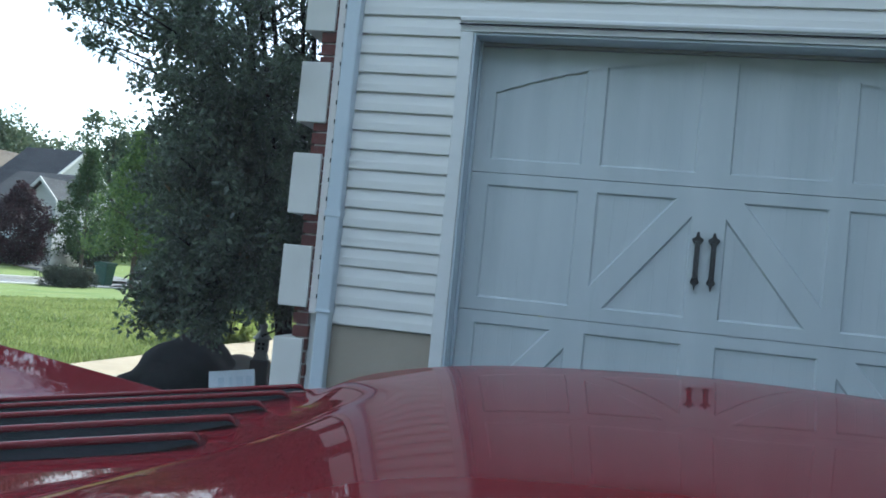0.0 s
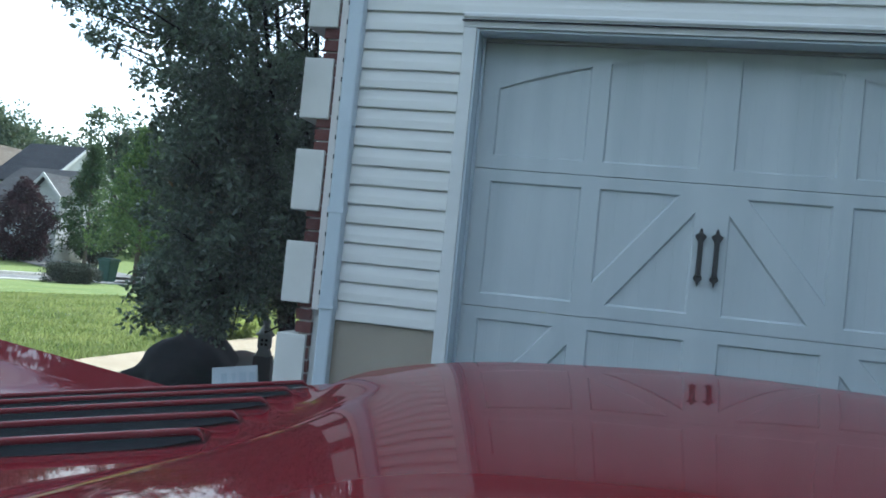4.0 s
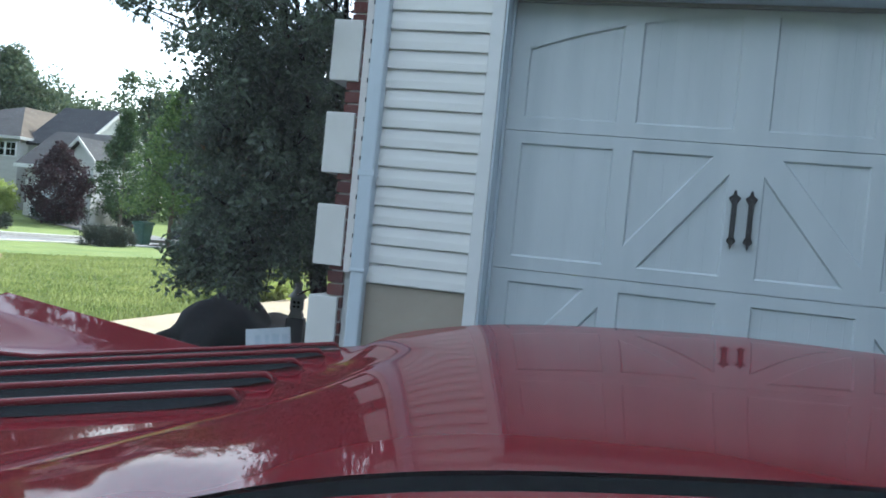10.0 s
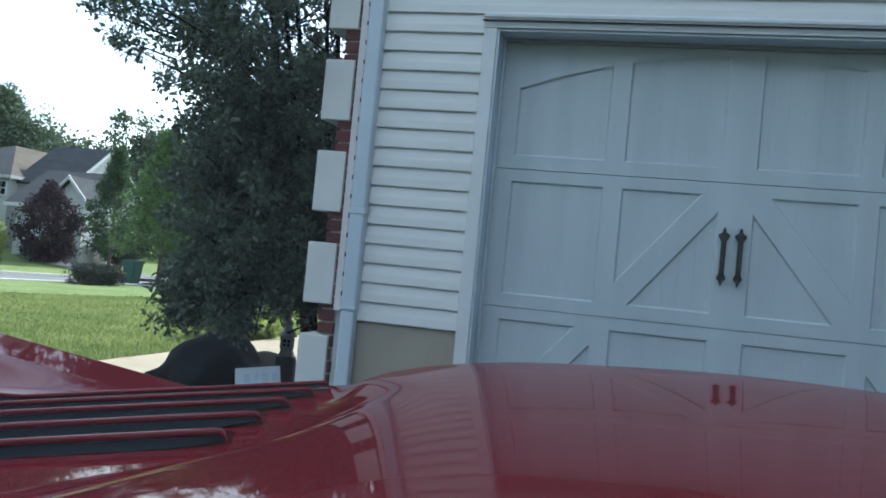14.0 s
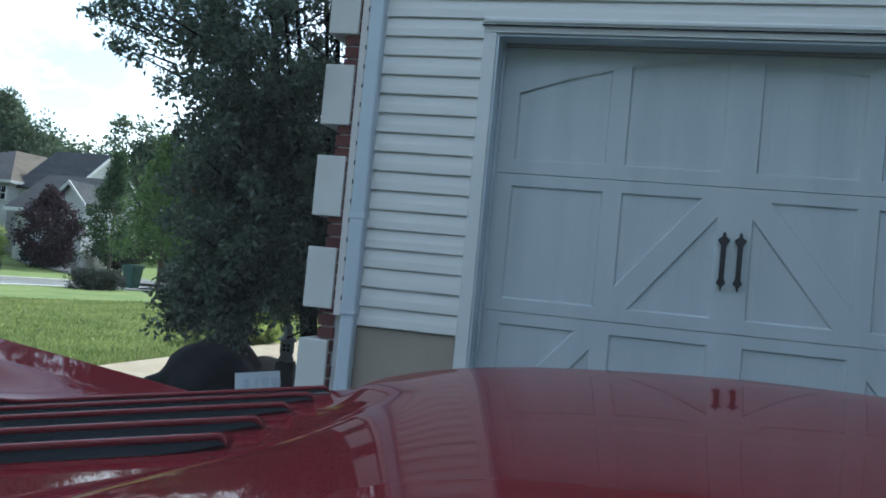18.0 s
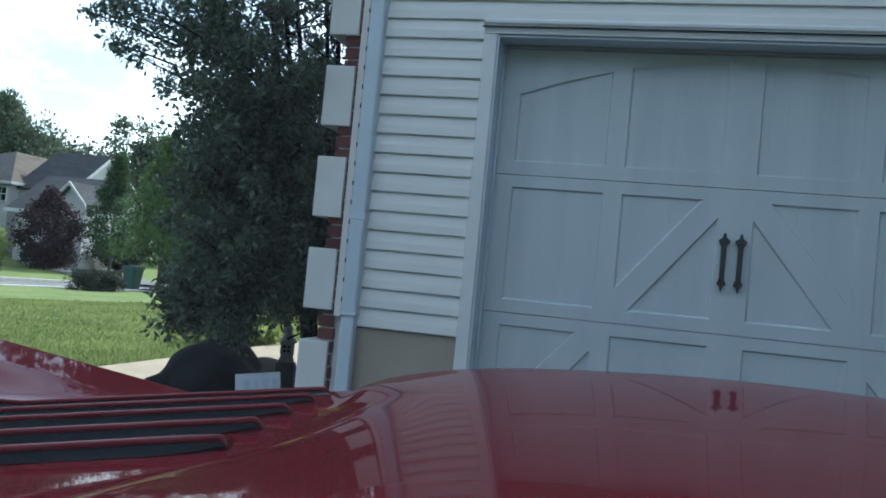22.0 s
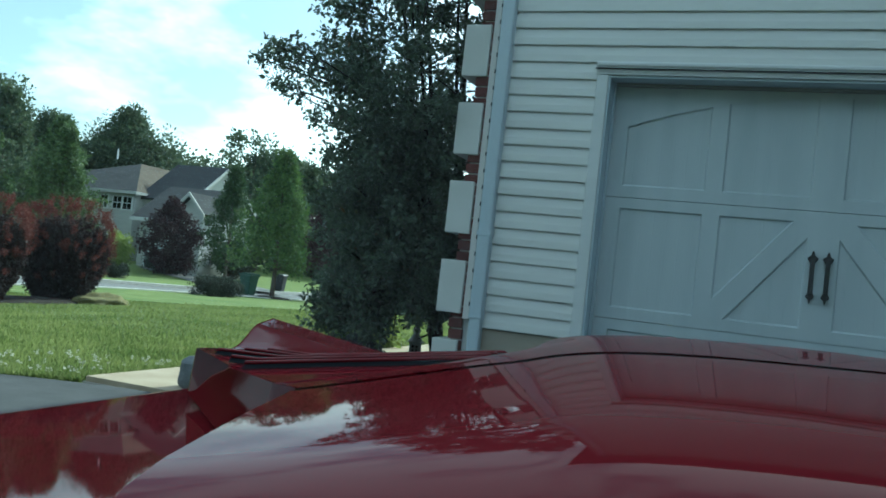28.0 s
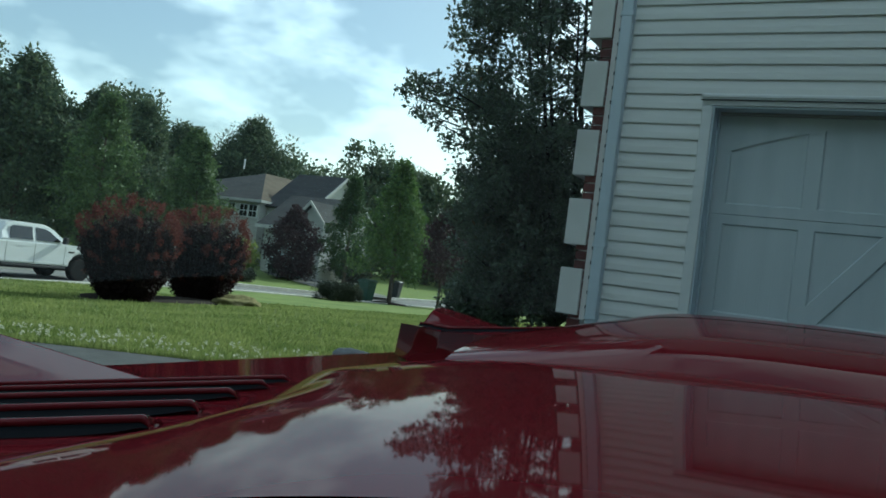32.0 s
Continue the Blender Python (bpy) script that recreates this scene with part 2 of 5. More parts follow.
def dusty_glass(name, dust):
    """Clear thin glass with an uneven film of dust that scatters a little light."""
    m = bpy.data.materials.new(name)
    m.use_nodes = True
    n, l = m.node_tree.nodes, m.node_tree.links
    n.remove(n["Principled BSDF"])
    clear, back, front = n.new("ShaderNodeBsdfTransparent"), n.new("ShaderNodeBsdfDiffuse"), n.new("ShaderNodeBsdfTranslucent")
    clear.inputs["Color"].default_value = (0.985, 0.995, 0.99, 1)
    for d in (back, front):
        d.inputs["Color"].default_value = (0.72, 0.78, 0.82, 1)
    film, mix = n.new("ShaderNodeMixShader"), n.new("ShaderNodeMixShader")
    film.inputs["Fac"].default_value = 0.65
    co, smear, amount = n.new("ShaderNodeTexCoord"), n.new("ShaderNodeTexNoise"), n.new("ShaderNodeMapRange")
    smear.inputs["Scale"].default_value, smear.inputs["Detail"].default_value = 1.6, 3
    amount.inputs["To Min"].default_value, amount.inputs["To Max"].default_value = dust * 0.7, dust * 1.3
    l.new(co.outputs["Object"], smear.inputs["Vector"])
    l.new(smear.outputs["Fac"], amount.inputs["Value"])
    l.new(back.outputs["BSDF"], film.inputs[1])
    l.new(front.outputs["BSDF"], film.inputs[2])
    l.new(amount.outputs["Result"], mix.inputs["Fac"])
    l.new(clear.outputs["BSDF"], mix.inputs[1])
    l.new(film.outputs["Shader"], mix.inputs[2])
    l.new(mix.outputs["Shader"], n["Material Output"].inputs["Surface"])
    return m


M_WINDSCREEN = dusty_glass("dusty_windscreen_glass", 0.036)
# darker grey that stands for header shade at the door top
M_HEAD_SHADE = material("head_shade_grey", (0.22, 0.22, 0.215), (0.30, 0.295, 0.285), 8, 0.85, spec=0.2)
M_SLOT = material("slot_dark", (0.006, 0.007, 0.009), (0.010, 0.011, 0.014), 10, 0.9, spec=0.08)
M_TYRE = material("tyre_rubber", (0.010, 0.010, 0.010), (0.020, 0.020, 0.020), 15, 0.9, spec=0.15)
M_CLOVER = leaf_material("clover_blossom", (0.45, 0.45, 0.36), (0.66, 0.65, 0.55), 0.3, 0.7)
M_CHROME = material("bright_metal", (0.55, 0.56, 0.58), (0.68, 0.69, 0.70), 10, 0.18, metal=1.0)
M_RIM = material("dull_alloy", (0.16, 0.16, 0.17), (0.28, 0.28, 0.29), 10, 0.4, metal=0.6)
M_TRUCK = material("white_truck_paint", (0.66, 0.68, 0.70), (0.72, 0.73, 0.74), 1.0, 0.3, coat=0.8)
M_GLASS_DARK = material("tinted_glass", (0.008, 0.010, 0.012), (0.014, 0.016, 0.018), 2, 0.05, spec=0.8)
M_LAMP = material("lamp_lens", (0.5, 0.5, 0.5), (0.65, 0.65, 0.66), 8, 0.1)
M_BIN = material("green_bin_plastic", (0.010, 0.045, 0.030), (0.020, 0.070, 0.048), 4, 0.5)
M_BIN_DARK = material("dark_bin_plastic", (0.012, 0.014, 0.015), (0.025, 0.028, 0.03), 4, 0.5)
M_FAR_SIDING = material("pale_house_siding", (0.40, 0.40, 0.385), (0.50, 0.50, 0.475), 0.6, 0.8, fine=4, stretch=(1, 1, 8))
M_ROOF = material("grey_shingles", (0.042, 0.044, 0.048), (0.070, 0.070, 0.072), 0.9, 0.95, fine=9, stretch=(1, 1, 3), spec=0.1)
# lighter, browner copy of the roof shingles, with sunlight put into the colour
M_ROOF_SUNLIT = material("sunlit_shingles", (0.075, 0.062, 0.050), (0.12, 0.10, 0.08), 0.9, 0.95, fine=9, spec=0.1)
M_PLAQUE = material("pale_plaque", (0.48, 0.54, 0.60), (0.58, 0.63, 0.68), 6, 0.5)
M_PLAQUE_BAR = material("plaque_bar_paint", (0.39, 0.46, 0.53), (0.45, 0.52, 0.59), 6, 0.5)
M_LANTERN = material("pale_cast_stone", (0.19, 0.19, 0.20), (0.27, 0.27, 0.28), 14, 0.9, 0.003)
# neutral grey of the added unseen wall, so it bounces little light
M_LIGHT_BLOCK = material("light_block_grey", (0.20, 0.22, 0.24), (0.27, 0.29, 0.31), 2, 0.9, 0.002)
M_STRAW = material("dry_mulch", (0.10, 0.095, 0.045), (0.23, 0.21, 0.10), 9, 0.98, 0.02, fine=30, spec=0.1)


# ---- mesh helpers ----
def mesh_object(name, bm, mat, parent=None, label="", smooth=False):
    me = bpy.data.meshes.new(name)
    bm.normal_update()
    bm.to_mesh(me)
    bm.free()
    me.materials.append(mat)
    if smooth:
        for p in me.polygons:
            p.use_smooth = True
    ob = new(name, me)
    if parent is not None:
        ob.parent = parent
    if label:
        ob["label"] = label
    return ob


def part(name, bm, mat, parent, label="", smooth=False):
    return mesh_object(name, bm, mat, parent, label, smooth)


def thing(name, at=(0, 0, 0), turn=0.0, label="", category="", group="", kind=""):
    e = new(name)
    e.empty_display_size = 0.1
    e.matrix_basis = pose(*at, 0, 0, turn)
    return tagged(e, label, category, group, kind)


def add_box(bm, x0, x1, y0, y1, z0, z1, bevel=0.0):
    r = bmesh.ops.create_cube(bm, size=1.0)
    vs = r["verts"]
    for v in vs:
        v.co = Vector(((x0 + x1) / 2 + v.co.x * (x1 - x0), (y0 + y1) / 2 + v.co.y * (y1 - y0), (z0 + z1) / 2 + v.co.z * (z1 - z0)))
    if bevel:
        es = list({e for v in vs for e in v.link_edges})
        bmesh.ops.bevel(bm, geom=es, offset=bevel, segments=2, affect="EDGES", profile=0.6)
    return bm


def box(x0, x1, y0, y1, z0, z1, bevel=0.0):
    return add_box(bmesh.new(), x0, x1, y0, y1, z0, z1, bevel)


def add_prism(bm, outline, axis, a, b):
    """Extrude a 2D outline along an axis from a to b. Outline in the two other axes in order."""
    def place(p, k):
        return {"x": (k, p[0], p[1]), "y": (p[0], k, p[1]), "z": (p[0], p[1], k)}[axis]
    lo = [bm.verts.new(place(p, a)) for p in outline]
    hi = [bm.verts.new(place(p, b)) for p in outline]
    n = len(outline)
    bm.faces.new(lo)
    bm.faces.new(hi[::-1])
    for i in range(n):
        bm.faces.new((lo[i], hi[i], hi[(i + 1) % n], lo[(i + 1) % n]))
    bmesh.ops.recalc_face_normals(bm, faces=bm.faces)
    return bm


def prism(outline, axis, a, b):
    return add_prism(bmesh.new(), outline, axis, a, b)


def add_tube(bm, points, radii, sides=8):
    """A tapered tube through points."""
    rings = []
    for i, p in enumerate(points):
        p = Vector(p)
        d = (Vector(points[min(i + 1, len(points) - 1)]) - Vector(points[max(i - 1, 0)])).normalized()
        u = d.cross(Vector((0.31, 0.95, 0.05))).normalized()
        w = d.cross(u)
        rings.append([bm.verts.new(p + radii[i] * (math.cos(k * math.tau / sides) * u + math.sin(k * math.tau / sides) * w)) for k in range(sides)])
    for a, b in zip(rings, rings[1:]):
        for k in range(sides):
            bm.faces.new((a[k], a[(k + 1) % sides], b[(k + 1) % sides], b[k]))
    bm.faces.new(rings[0][::-1])
    bm.faces.new(rings[-1])
    return bm


def add_lathe(bm, profile, sides=16, at=(0, 0, 0)):
    rings = [[bm.verts.new((at[0] + r * math.cos(k * math.tau / sides), at[1] + r * math.sin(k * math.tau / sides), at[2] + z)) for k in range(sides)] for r, z in profile]
    for a, b in zip(rings, rings[1:]):
        for k in range(sides):
            bm.faces.new((a[k], a[(k + 1) % sides], b[(k + 1) % sides], b[k]))
    bm.faces.new(rings[0][::-1])
    bm.faces.new(rings[-1])
    return bm


def raw_mesh(name, verts, faces, mat, parent=None, smooth=False):
    me = bpy.data.meshes.new(name)
    me.from_pydata(verts, [], faces)
    me.materials.append(mat)
    if smooth:
        me.polygons.foreach_set("use_smooth", [True] * len(me.polygons))
    ob = new(name, me)
    if parent is not None:
        ob.parent = parent
    return ob


def leaves(name, centres, spread, per, size, mat, seed, parent=None, keep=None, shape=0.5, droop=0.0):
    """Leaf blades, two triangles folded along the midrib, scattered round clump centres."""
    rng = np.random.default_rng(seed)
    c = np.repeat(np.asarray(centres, float), per, 0)
    spread = np.asarray(spread, float)
    if spread.ndim == 1:
        spread = np.repeat(spread, per)[:, None] if len(spread) == len(centres) else spread
    d = rng.normal(size=c.shape)
    d /= np.linalg.norm(d, axis=1)[:, None]
    p = c + d * rng.random((len(c), 1)) ** 0.6 * spread
    if keep is not None:
        ok = keep(p)
        p, d = p[ok], d[ok]
    n = len(p)
    way = d * 0.7 + rng.normal(size=(n, 3)) * 0.8
    way[:, 2] -= droop
    way /= np.linalg.norm(way, axis=1)[:, None]
    side = np.cross(way, rng.normal(size=(n, 3)))
    side /= np.linalg.norm(side, axis=1)[:, None]
    up = np.cross(side, way)
    s = size * (0.6 + 0.8 * rng.random((n, 1)))
    tip, mid = p + way * s, p + way * s * 0.45
    l = mid + side * s * shape * 0.5 + up * s * 0.12
    r = mid - side * s * shape * 0.5 + up * s * 0.12
    v = np.stack([p, l, tip, r], 1).reshape(-1, 3)
    k = np.arange(n)[:, None] * 4
    f = np.concatenate([k + [0, 2, 1], k + [0, 3, 2]], 0)
    return raw_mesh(name, v.tolist(), f.tolist(), mat, parent)


# ---- the lie of the land ----
def smooth(a, b, x):
    t = min(1.0, max(0.0, (x - a) / (b - a)))
    return t * t * (3 - 2 * t)


def land(x, y):
    """Height of the ground."""
    z = -0.13 - 0.60 * smooth(-1.5, -20.0, x)
    z -= 0.35 * smooth(14.0, 38.0, y) * smooth(-8.0, -18.0, x)
    z -= 0.22 * smooth(-1.0, -9.0, y) * (1 - smooth(-1.5, -18.0, x))
    z -= 0.12 * smooth(20.0, 10.0, y) * smooth(-6.0, -14.0, x)
    z += 0.55 * smooth(-34.0, -50.0, x)
    return z


def ground_lines(marks, lo, hi):
    vals = set(marks)
    x = lo
    while x <= hi:
        vals.add(round(x, 3))
        x += 1.5 if -32 < x < 20 else (4 if -80 < x < 80 else 25)
    return sorted(vals)


STREET_X0, STREET_X1 = -25.6, -20.0


def ground_z(x, y):
    dip = 0.14 if STREET_X0 + 0.05 < x < STREET_X1 - 0.05 else 0.0
    return land(x, y) - dip


def build_ground():
    xs = ground_lines([STREET_X0, STREET_X0 + 0.1, STREET_X1 - 0.1, STREET_X1], -420, 300)
    ys = ground_lines([-0.1], -300, 460)
    verts = [(x, y, ground_z(x, y)) for x in xs for y in ys]
    n = len(ys)
    faces = [(i * n + j, (i + 1) * n + j, (i + 1) * n + j + 1, i * n + j + 1) for i in range(len(xs) - 1) for j in range(n - 1)]
    g = raw_mesh("ground", verts, faces, M_GRASS, smooth=True)
    tagged(g, "mown green lawn sloping gently down to the street", "lawn", kind="structure")


def lawn_edge(x):
    """Where the lawn ends at the driveway, which swings away towards the street."""
    return -0.12 - 0.46 * max(0.0, -3.45 - x)


def sheet(name, x0, x1, y0, y1, lift, mat, step=1.0, label="", category="", swing=None):
    """A thin slab that follows the land; swing shifts it sideways along its length."""
    nx, ny = max(2, int((x1 - x0) / step) + 1), max(2, int((y1 - y0) / step) + 1)
    xs, ys = np.linspace(x0, x1, nx), np.linspace(y0, y1, ny)
    pts = [(x, y + (swing(x) if swing else 0.0)) for x in xs for y in ys]
    verts = [(x, y, ground_z(x, y) + lift) for x, y in pts]
    k = len(verts)
    faces = [(i * ny + j, (i + 1) * ny + j, (i + 1) * ny + j + 1, i * ny + j + 1) for i in range(nx - 1) for j in range(ny - 1)]
    rim = [i * ny for i in range(nx)] + [(nx - 1) * ny + j for j in range(1, ny)] + [i * ny + ny - 1 for i in range(nx - 2, -1, -1)] + [j for j in range(ny - 2, 0, -1)]
    verts += [(verts[i][0], verts[i][1], verts[i][2] - lift - 0.15) for i in rim]
    m = len(rim)
    faces += [(rim[i], k + i, k + (i + 1) % m, rim[(i + 1) % m]) for i in range(m)]
    ob = raw_mesh(name, verts, faces, mat)
    return tagged(ob, label, category, kind="structure")


build_ground()
sheet("driveway", -19.9, 9.0, -9.5, -0.12, 0.02, M_ASPHALT, 0.8, "dark asphalt driveway in the shade of the house", "driveway", lambda x: lawn_edge(x) + 0.12)
sheet("street", STREET_X0 + 0.12, STREET_X1 - 0.12, -120, 160, 0.03, M_STREET, 3.0, "pale worn asphalt residential street", "street")


def kerb(name, x, y0, y1):
    verts, faces = [], []
    ys = np.arange(y0, y1 + 0.1, 2.0)
    for y in ys:
        z = land(x, y)
        for dx, dz in ((-0.09, -0.3), (-0.09, 0.03), (-0.07, 0.045), (0.07, 0.045), (0.09, 0.03), (0.09, -0.3)):
            verts.append((x + dx, y, z + dz))
    for i in range(len(ys) - 1):
        for k in range(5):
            faces.append((i * 6 + k, i * 6 + k + 1, i * 6 + k + 7, i * 6 + k + 6))
    tagged(raw_mesh(name, verts, faces, M_KERB), "concrete kerb along the street edge", "kerb", kind="structure")


kerb("kerb_1", STREET_X1, -7.6, 120)
kerb("kerb_2", STREET_X0, -60, 120)


def strip(name, pts, width, lift, mat, label, category):
    """A paved band along a bending line."""
    verts, faces = [], []
    for i, p in enumerate(pts):
        a, b = Vector(pts[max(0, i - 1)]), Vector(pts[min(len(pts) - 1, i + 1)])
        d = (b - a).normalized()
        s = Vector((-d.y, d.x)) * width / 2
        for k in (-1, -0.33, 0.33, 1):
            q = Vector(p) + s * k
            verts.append((q.x, q.y, land(q.x, q.y) + lift))
    for i in range(len(pts) - 1):
        for k in range(3):
            faces.append((i * 4 + k, i * 4 + k + 1, i * 4 + k + 5, i * 4 + k + 4))
    tagged(raw_mesh(name, verts, faces, mat), label, category, kind="structure")


def bend(points, n=14):
    """Smooth line through control points."""
    out = []
    P = [Vector(points[0])] + [Vector(p) for p in points] + [Vector(points[-1])]
    for i in range(1, len(P) - 2):
        for k in range(n):
            t = k / n
            a, b, c, d = P[i - 1], P[i], P[i + 1], P[i + 2]
            out.append(0.5 * ((2 * b) + (c - a) * t + (2 * a - 5 * b + 4 * c - d) * t * t + (3 * b - a - 3 * c + d) * t ** 3))
    out.append(P[-1])
    return out


strip("neighbour_driveway", bend([(-25.5, 36.0), (-29.5, 40.0), (-35.0, 44.5), (-40.0, 47.5)]), 4.2, 0.05, M_STREET, "grey asphalt driveway of the house across the street", "driveway")


# ---- walkway, one slab at a time ----
def build_walkway():
    base = tagged(mesh_object("walkway", box(-3.46, -2.40, -0.1, 9.6, -0.3, -0.135), M_MORTAR), "pale concrete slab walkway along the flower bed", "walkway", kind="structure")
    y = -0.08
    for k in range(8):
        b = box(-3.45, -2.41, y, y + 1.19, -0.14, -0.095 - 0.002 * (k % 3), 0.008)
        part("slab", b, M_CONCRETE, base)
        y += 1.205


build_walkway()

# ---- the house with the garage ----
WALL_X0, WALL_X1, HOUSE_H = -0.80, 9.0, 5.7
LEFT, OPEN0, OPEN1, OPEN_TOP = -0.735, 0.0, 2.46, 2.155
COURSE = 0.1016
SID_Z0 = 0.60


def build_house_shell():
    bm = bmesh.new()
    # garage wall behind the siding, with the door opening through it
    add_box(bm, WALL_X0 + 0.03, OPEN0, 0.02, 0.25, -0.6, HOUSE_H)
    add_box(bm, OPEN1, WALL_X1, 0.02, 0.25, -0.6, HOUSE_H)
    add_box(bm, OPEN0, OPEN1, 0.02, 0.25, OPEN_TOP, HOUSE_H)
    tagged(mesh_object("wall_south", bm, M_TRIM), "garage side wall clad in white vinyl siding", "wall", kind="structure")
    tagged(mesh_object("wall_west", box(-0.775, -0.60, 0.26, 11.0, -0.6, HOUSE_H), M_MORTAR), "brick front wall of the house", "wall", kind="structure")
    bm = bmesh.new()
    add_box(bm, WALL_X1 - 0.2, WALL_X1, 0.26, 10.8, -0.6, HOUSE_H)
    tagged(mesh_object("wall_east", bm, M_FAR_SIDING), "plain far wall of the house", "wall", kind="structure")
    tagged(mesh_object("wall_north", box(-0.55, WALL_X1, 10.82, 11.0, -0.6, HOUSE_H), M_FAR_SIDING), "plain rear wall of the house", "wall", kind="structure")
    tagged(mesh_object("floor", box(-0.55, WALL_X1 - 0.22, 0.26, 10.8, -0.3, -0.02), M_CONCRETE), "concrete garage floor", "floor", kind="structure")
    bm = bmesh.new()
    a, b, c, d = (-1.2, -0.45), (9.4, -0.45), (9.4, 11.4), (-1.2, 11.4)
    lo = [bm.verts.new((p[0], p[1], HOUSE_H)) for p in (a, b, c, d)]
    hi = [bm.verts.new((1.5, 5.5, HOUSE_H + 2.6)), bm.verts.new((6.7, 5.5, HOUSE_H + 2.6))]
    bm.faces.new(lo[::-1])
    bm.faces.new((lo[0], lo[1], hi[1], hi[0]))
    bm.faces.new((lo[1], lo[2], hi[1]))
    bm.faces.new((lo[2], lo[3], hi[0], hi[1]))
    bm.faces.new((lo[3], lo[0], hi[0]))
    tagged(mesh_object("roof", bm, M_ROOF), "grey shingled hip roof", "roof", kind="structure")


build_house_shell()


def course_profile(z):
    """One lap of siding: a thick butt edge that leans back to the top."""
    return [(0.018, z + 0.010), (-0.0155, z), (-0.017, z + 0.003), (-0.0140, z + COURSE * 0.42), (-0.0100, z + COURSE * 0.60), (-0.0070, z + COURSE * 0.76), (0.000, z + COURSE + 0.008), (0.018, z + COURSE + 0.008)]


def build_siding():
    root = thing("siding_wall", (0, 0, 0), 0, "white vinyl lap siding round the garage door", "siding", kind="structure")
    for k in range(16):
        z = SID_Z0 + k * COURSE
        part("siding_course", prism(course_profile(z), "x", LEFT + 0.06, -0.068), M_SIDING, root)
        part("siding_course", prism(course_profile(z), "x", OPEN1 + 0.068, 5.6), M_SIDING, root)
    for k in range(16, 46):
        z = SID_Z0 + k * COURSE
        part("siding_course", prism(course_profile(z), "x", LEFT + 0.06, 5.6), M_SIDING, root)
    tagged(mesh_object("foundation", box(LEFT + 0.05, -0.066, 0.004, 0.03, -0.45, SID_Z0 - 0.006), M_TAN), "tan painted concrete foundation below the siding", "foundation", kind="structure")
    tagged(mesh_object("foundation_right", box(OPEN1 + 0.066, 5.6, 0.004, 0.03, -0.45, SID_Z0 - 0.006), M_TAN), "tan painted concrete foundation below the siding", "foundation", kind="structure")


build_siding()


def build_corner():
    # corner strip with its small drain slots
    root = thing("corner_channel", (0, 0, 0), 0, "white vinyl corner channel with drain slots", "trim", kind="structure")
    bm = bmesh.new()
    add_box(bm, LEFT + 0.008, LEFT + 0.046, -0.034, 0.02, 0.64, HOUSE_H, 0.003)
    part("strip", bm, M_VINYL, root)
    z = 0.72
    while z < 3.9:
        part("drain_slot", box(LEFT + 0.041, LEFT + 0.0485, -0.0360, -0.030, z, z + 0.024), M_BLACK_IRON, root)
        z += 0.1016
    # bricks seen between the quoins, and the mortar behind them
    wall = thing("brick_return", (0, 0, 0), 0, "red brick return at the house corner", "brick wall", kind="structure")
    part("mortar_bed", box(-0.800, LEFT + 0.004, 0.0, 0.255, -0.45, HOUSE_H), M_MORTAR, wall)
    z = -0.3
    k = 0
    share = None
    while z < 4.2:
        if share is None:
            ob = part("brick", box(-0.816, LEFT + 0.005, -0.012, 0.19, 0, 0.0575, 0.003), M_BRICK, wall)
            share = ob.data
        else:
            ob = new("brick", share)
            ob.parent = wall
        ob.location = (0.002 * math.sin(k * 2.3), 0.002 * math.sin(k * 1.7), z)
        z += 0.0677
        k += 1
    # quoin blocks
    for k in range(-1, 8):
        z0 = 0.183 + 0.485 * k
        q = mesh_object("quoin_block", box(-0.905 + 0.003 * math.sin(k), LEFT - 0.008, -0.034, 0.26, z0, z0 + 0.32, 0.006), M_QUOIN)
        tagged(q, "off-white cast stone quoin block on the brick corner", "quoin", group="quoins on the house corner")


build_corner()


def build_downspout():
    root = thing("downspout", (0, 0, 0), 0, "white aluminium rain downspout on the house corner", "downspout")
    def ribbed(x0, x1, y0, y1, z0, z1):
        w = x1 - x0
        pts = [(x0, y0 + 0.010), (x0 + 0.003, y0 + 0.003), (x0 + 0.010, y0), (x0 + w * 0.5, y0 - 0.0012), (x1 - 0.010, y0), (x1 - 0.003, y0 + 0.003), (x1, y0 + 0.010), (x1, y1), (x0, y1)]
        return prism(pts, "z", z0, z1)
    part("pipe", ribbed(-0.676, -0.596, -0.075, -0.008, 0.66, HOUSE_H), M_ALU, root)
    part("lower_pipe", ribbed(-0.673, -0.599, -0.071, -0.012, 0.02, 0.665), M_ALU, root)
    part("joint_collar", box(-0.6785, -0.5935, -0.078, -0.006, 0.652, 0.668, 0.003), M_ALU, root)
    part("elbow", prism([(-0.075, 0.06), (-0.30, -0.06), (-0.27, -0.12), (-0.012, 0.02)], "x", -0.679, -0.601), M_ALU, root)
    for z in (1.15, 2.75):
        bm = box(-0.680, -0.592, -0.0785, -0.004, z, z + 0.03, 0.002)
        part("strap", bm, M_ALU, root)


build_downspout()


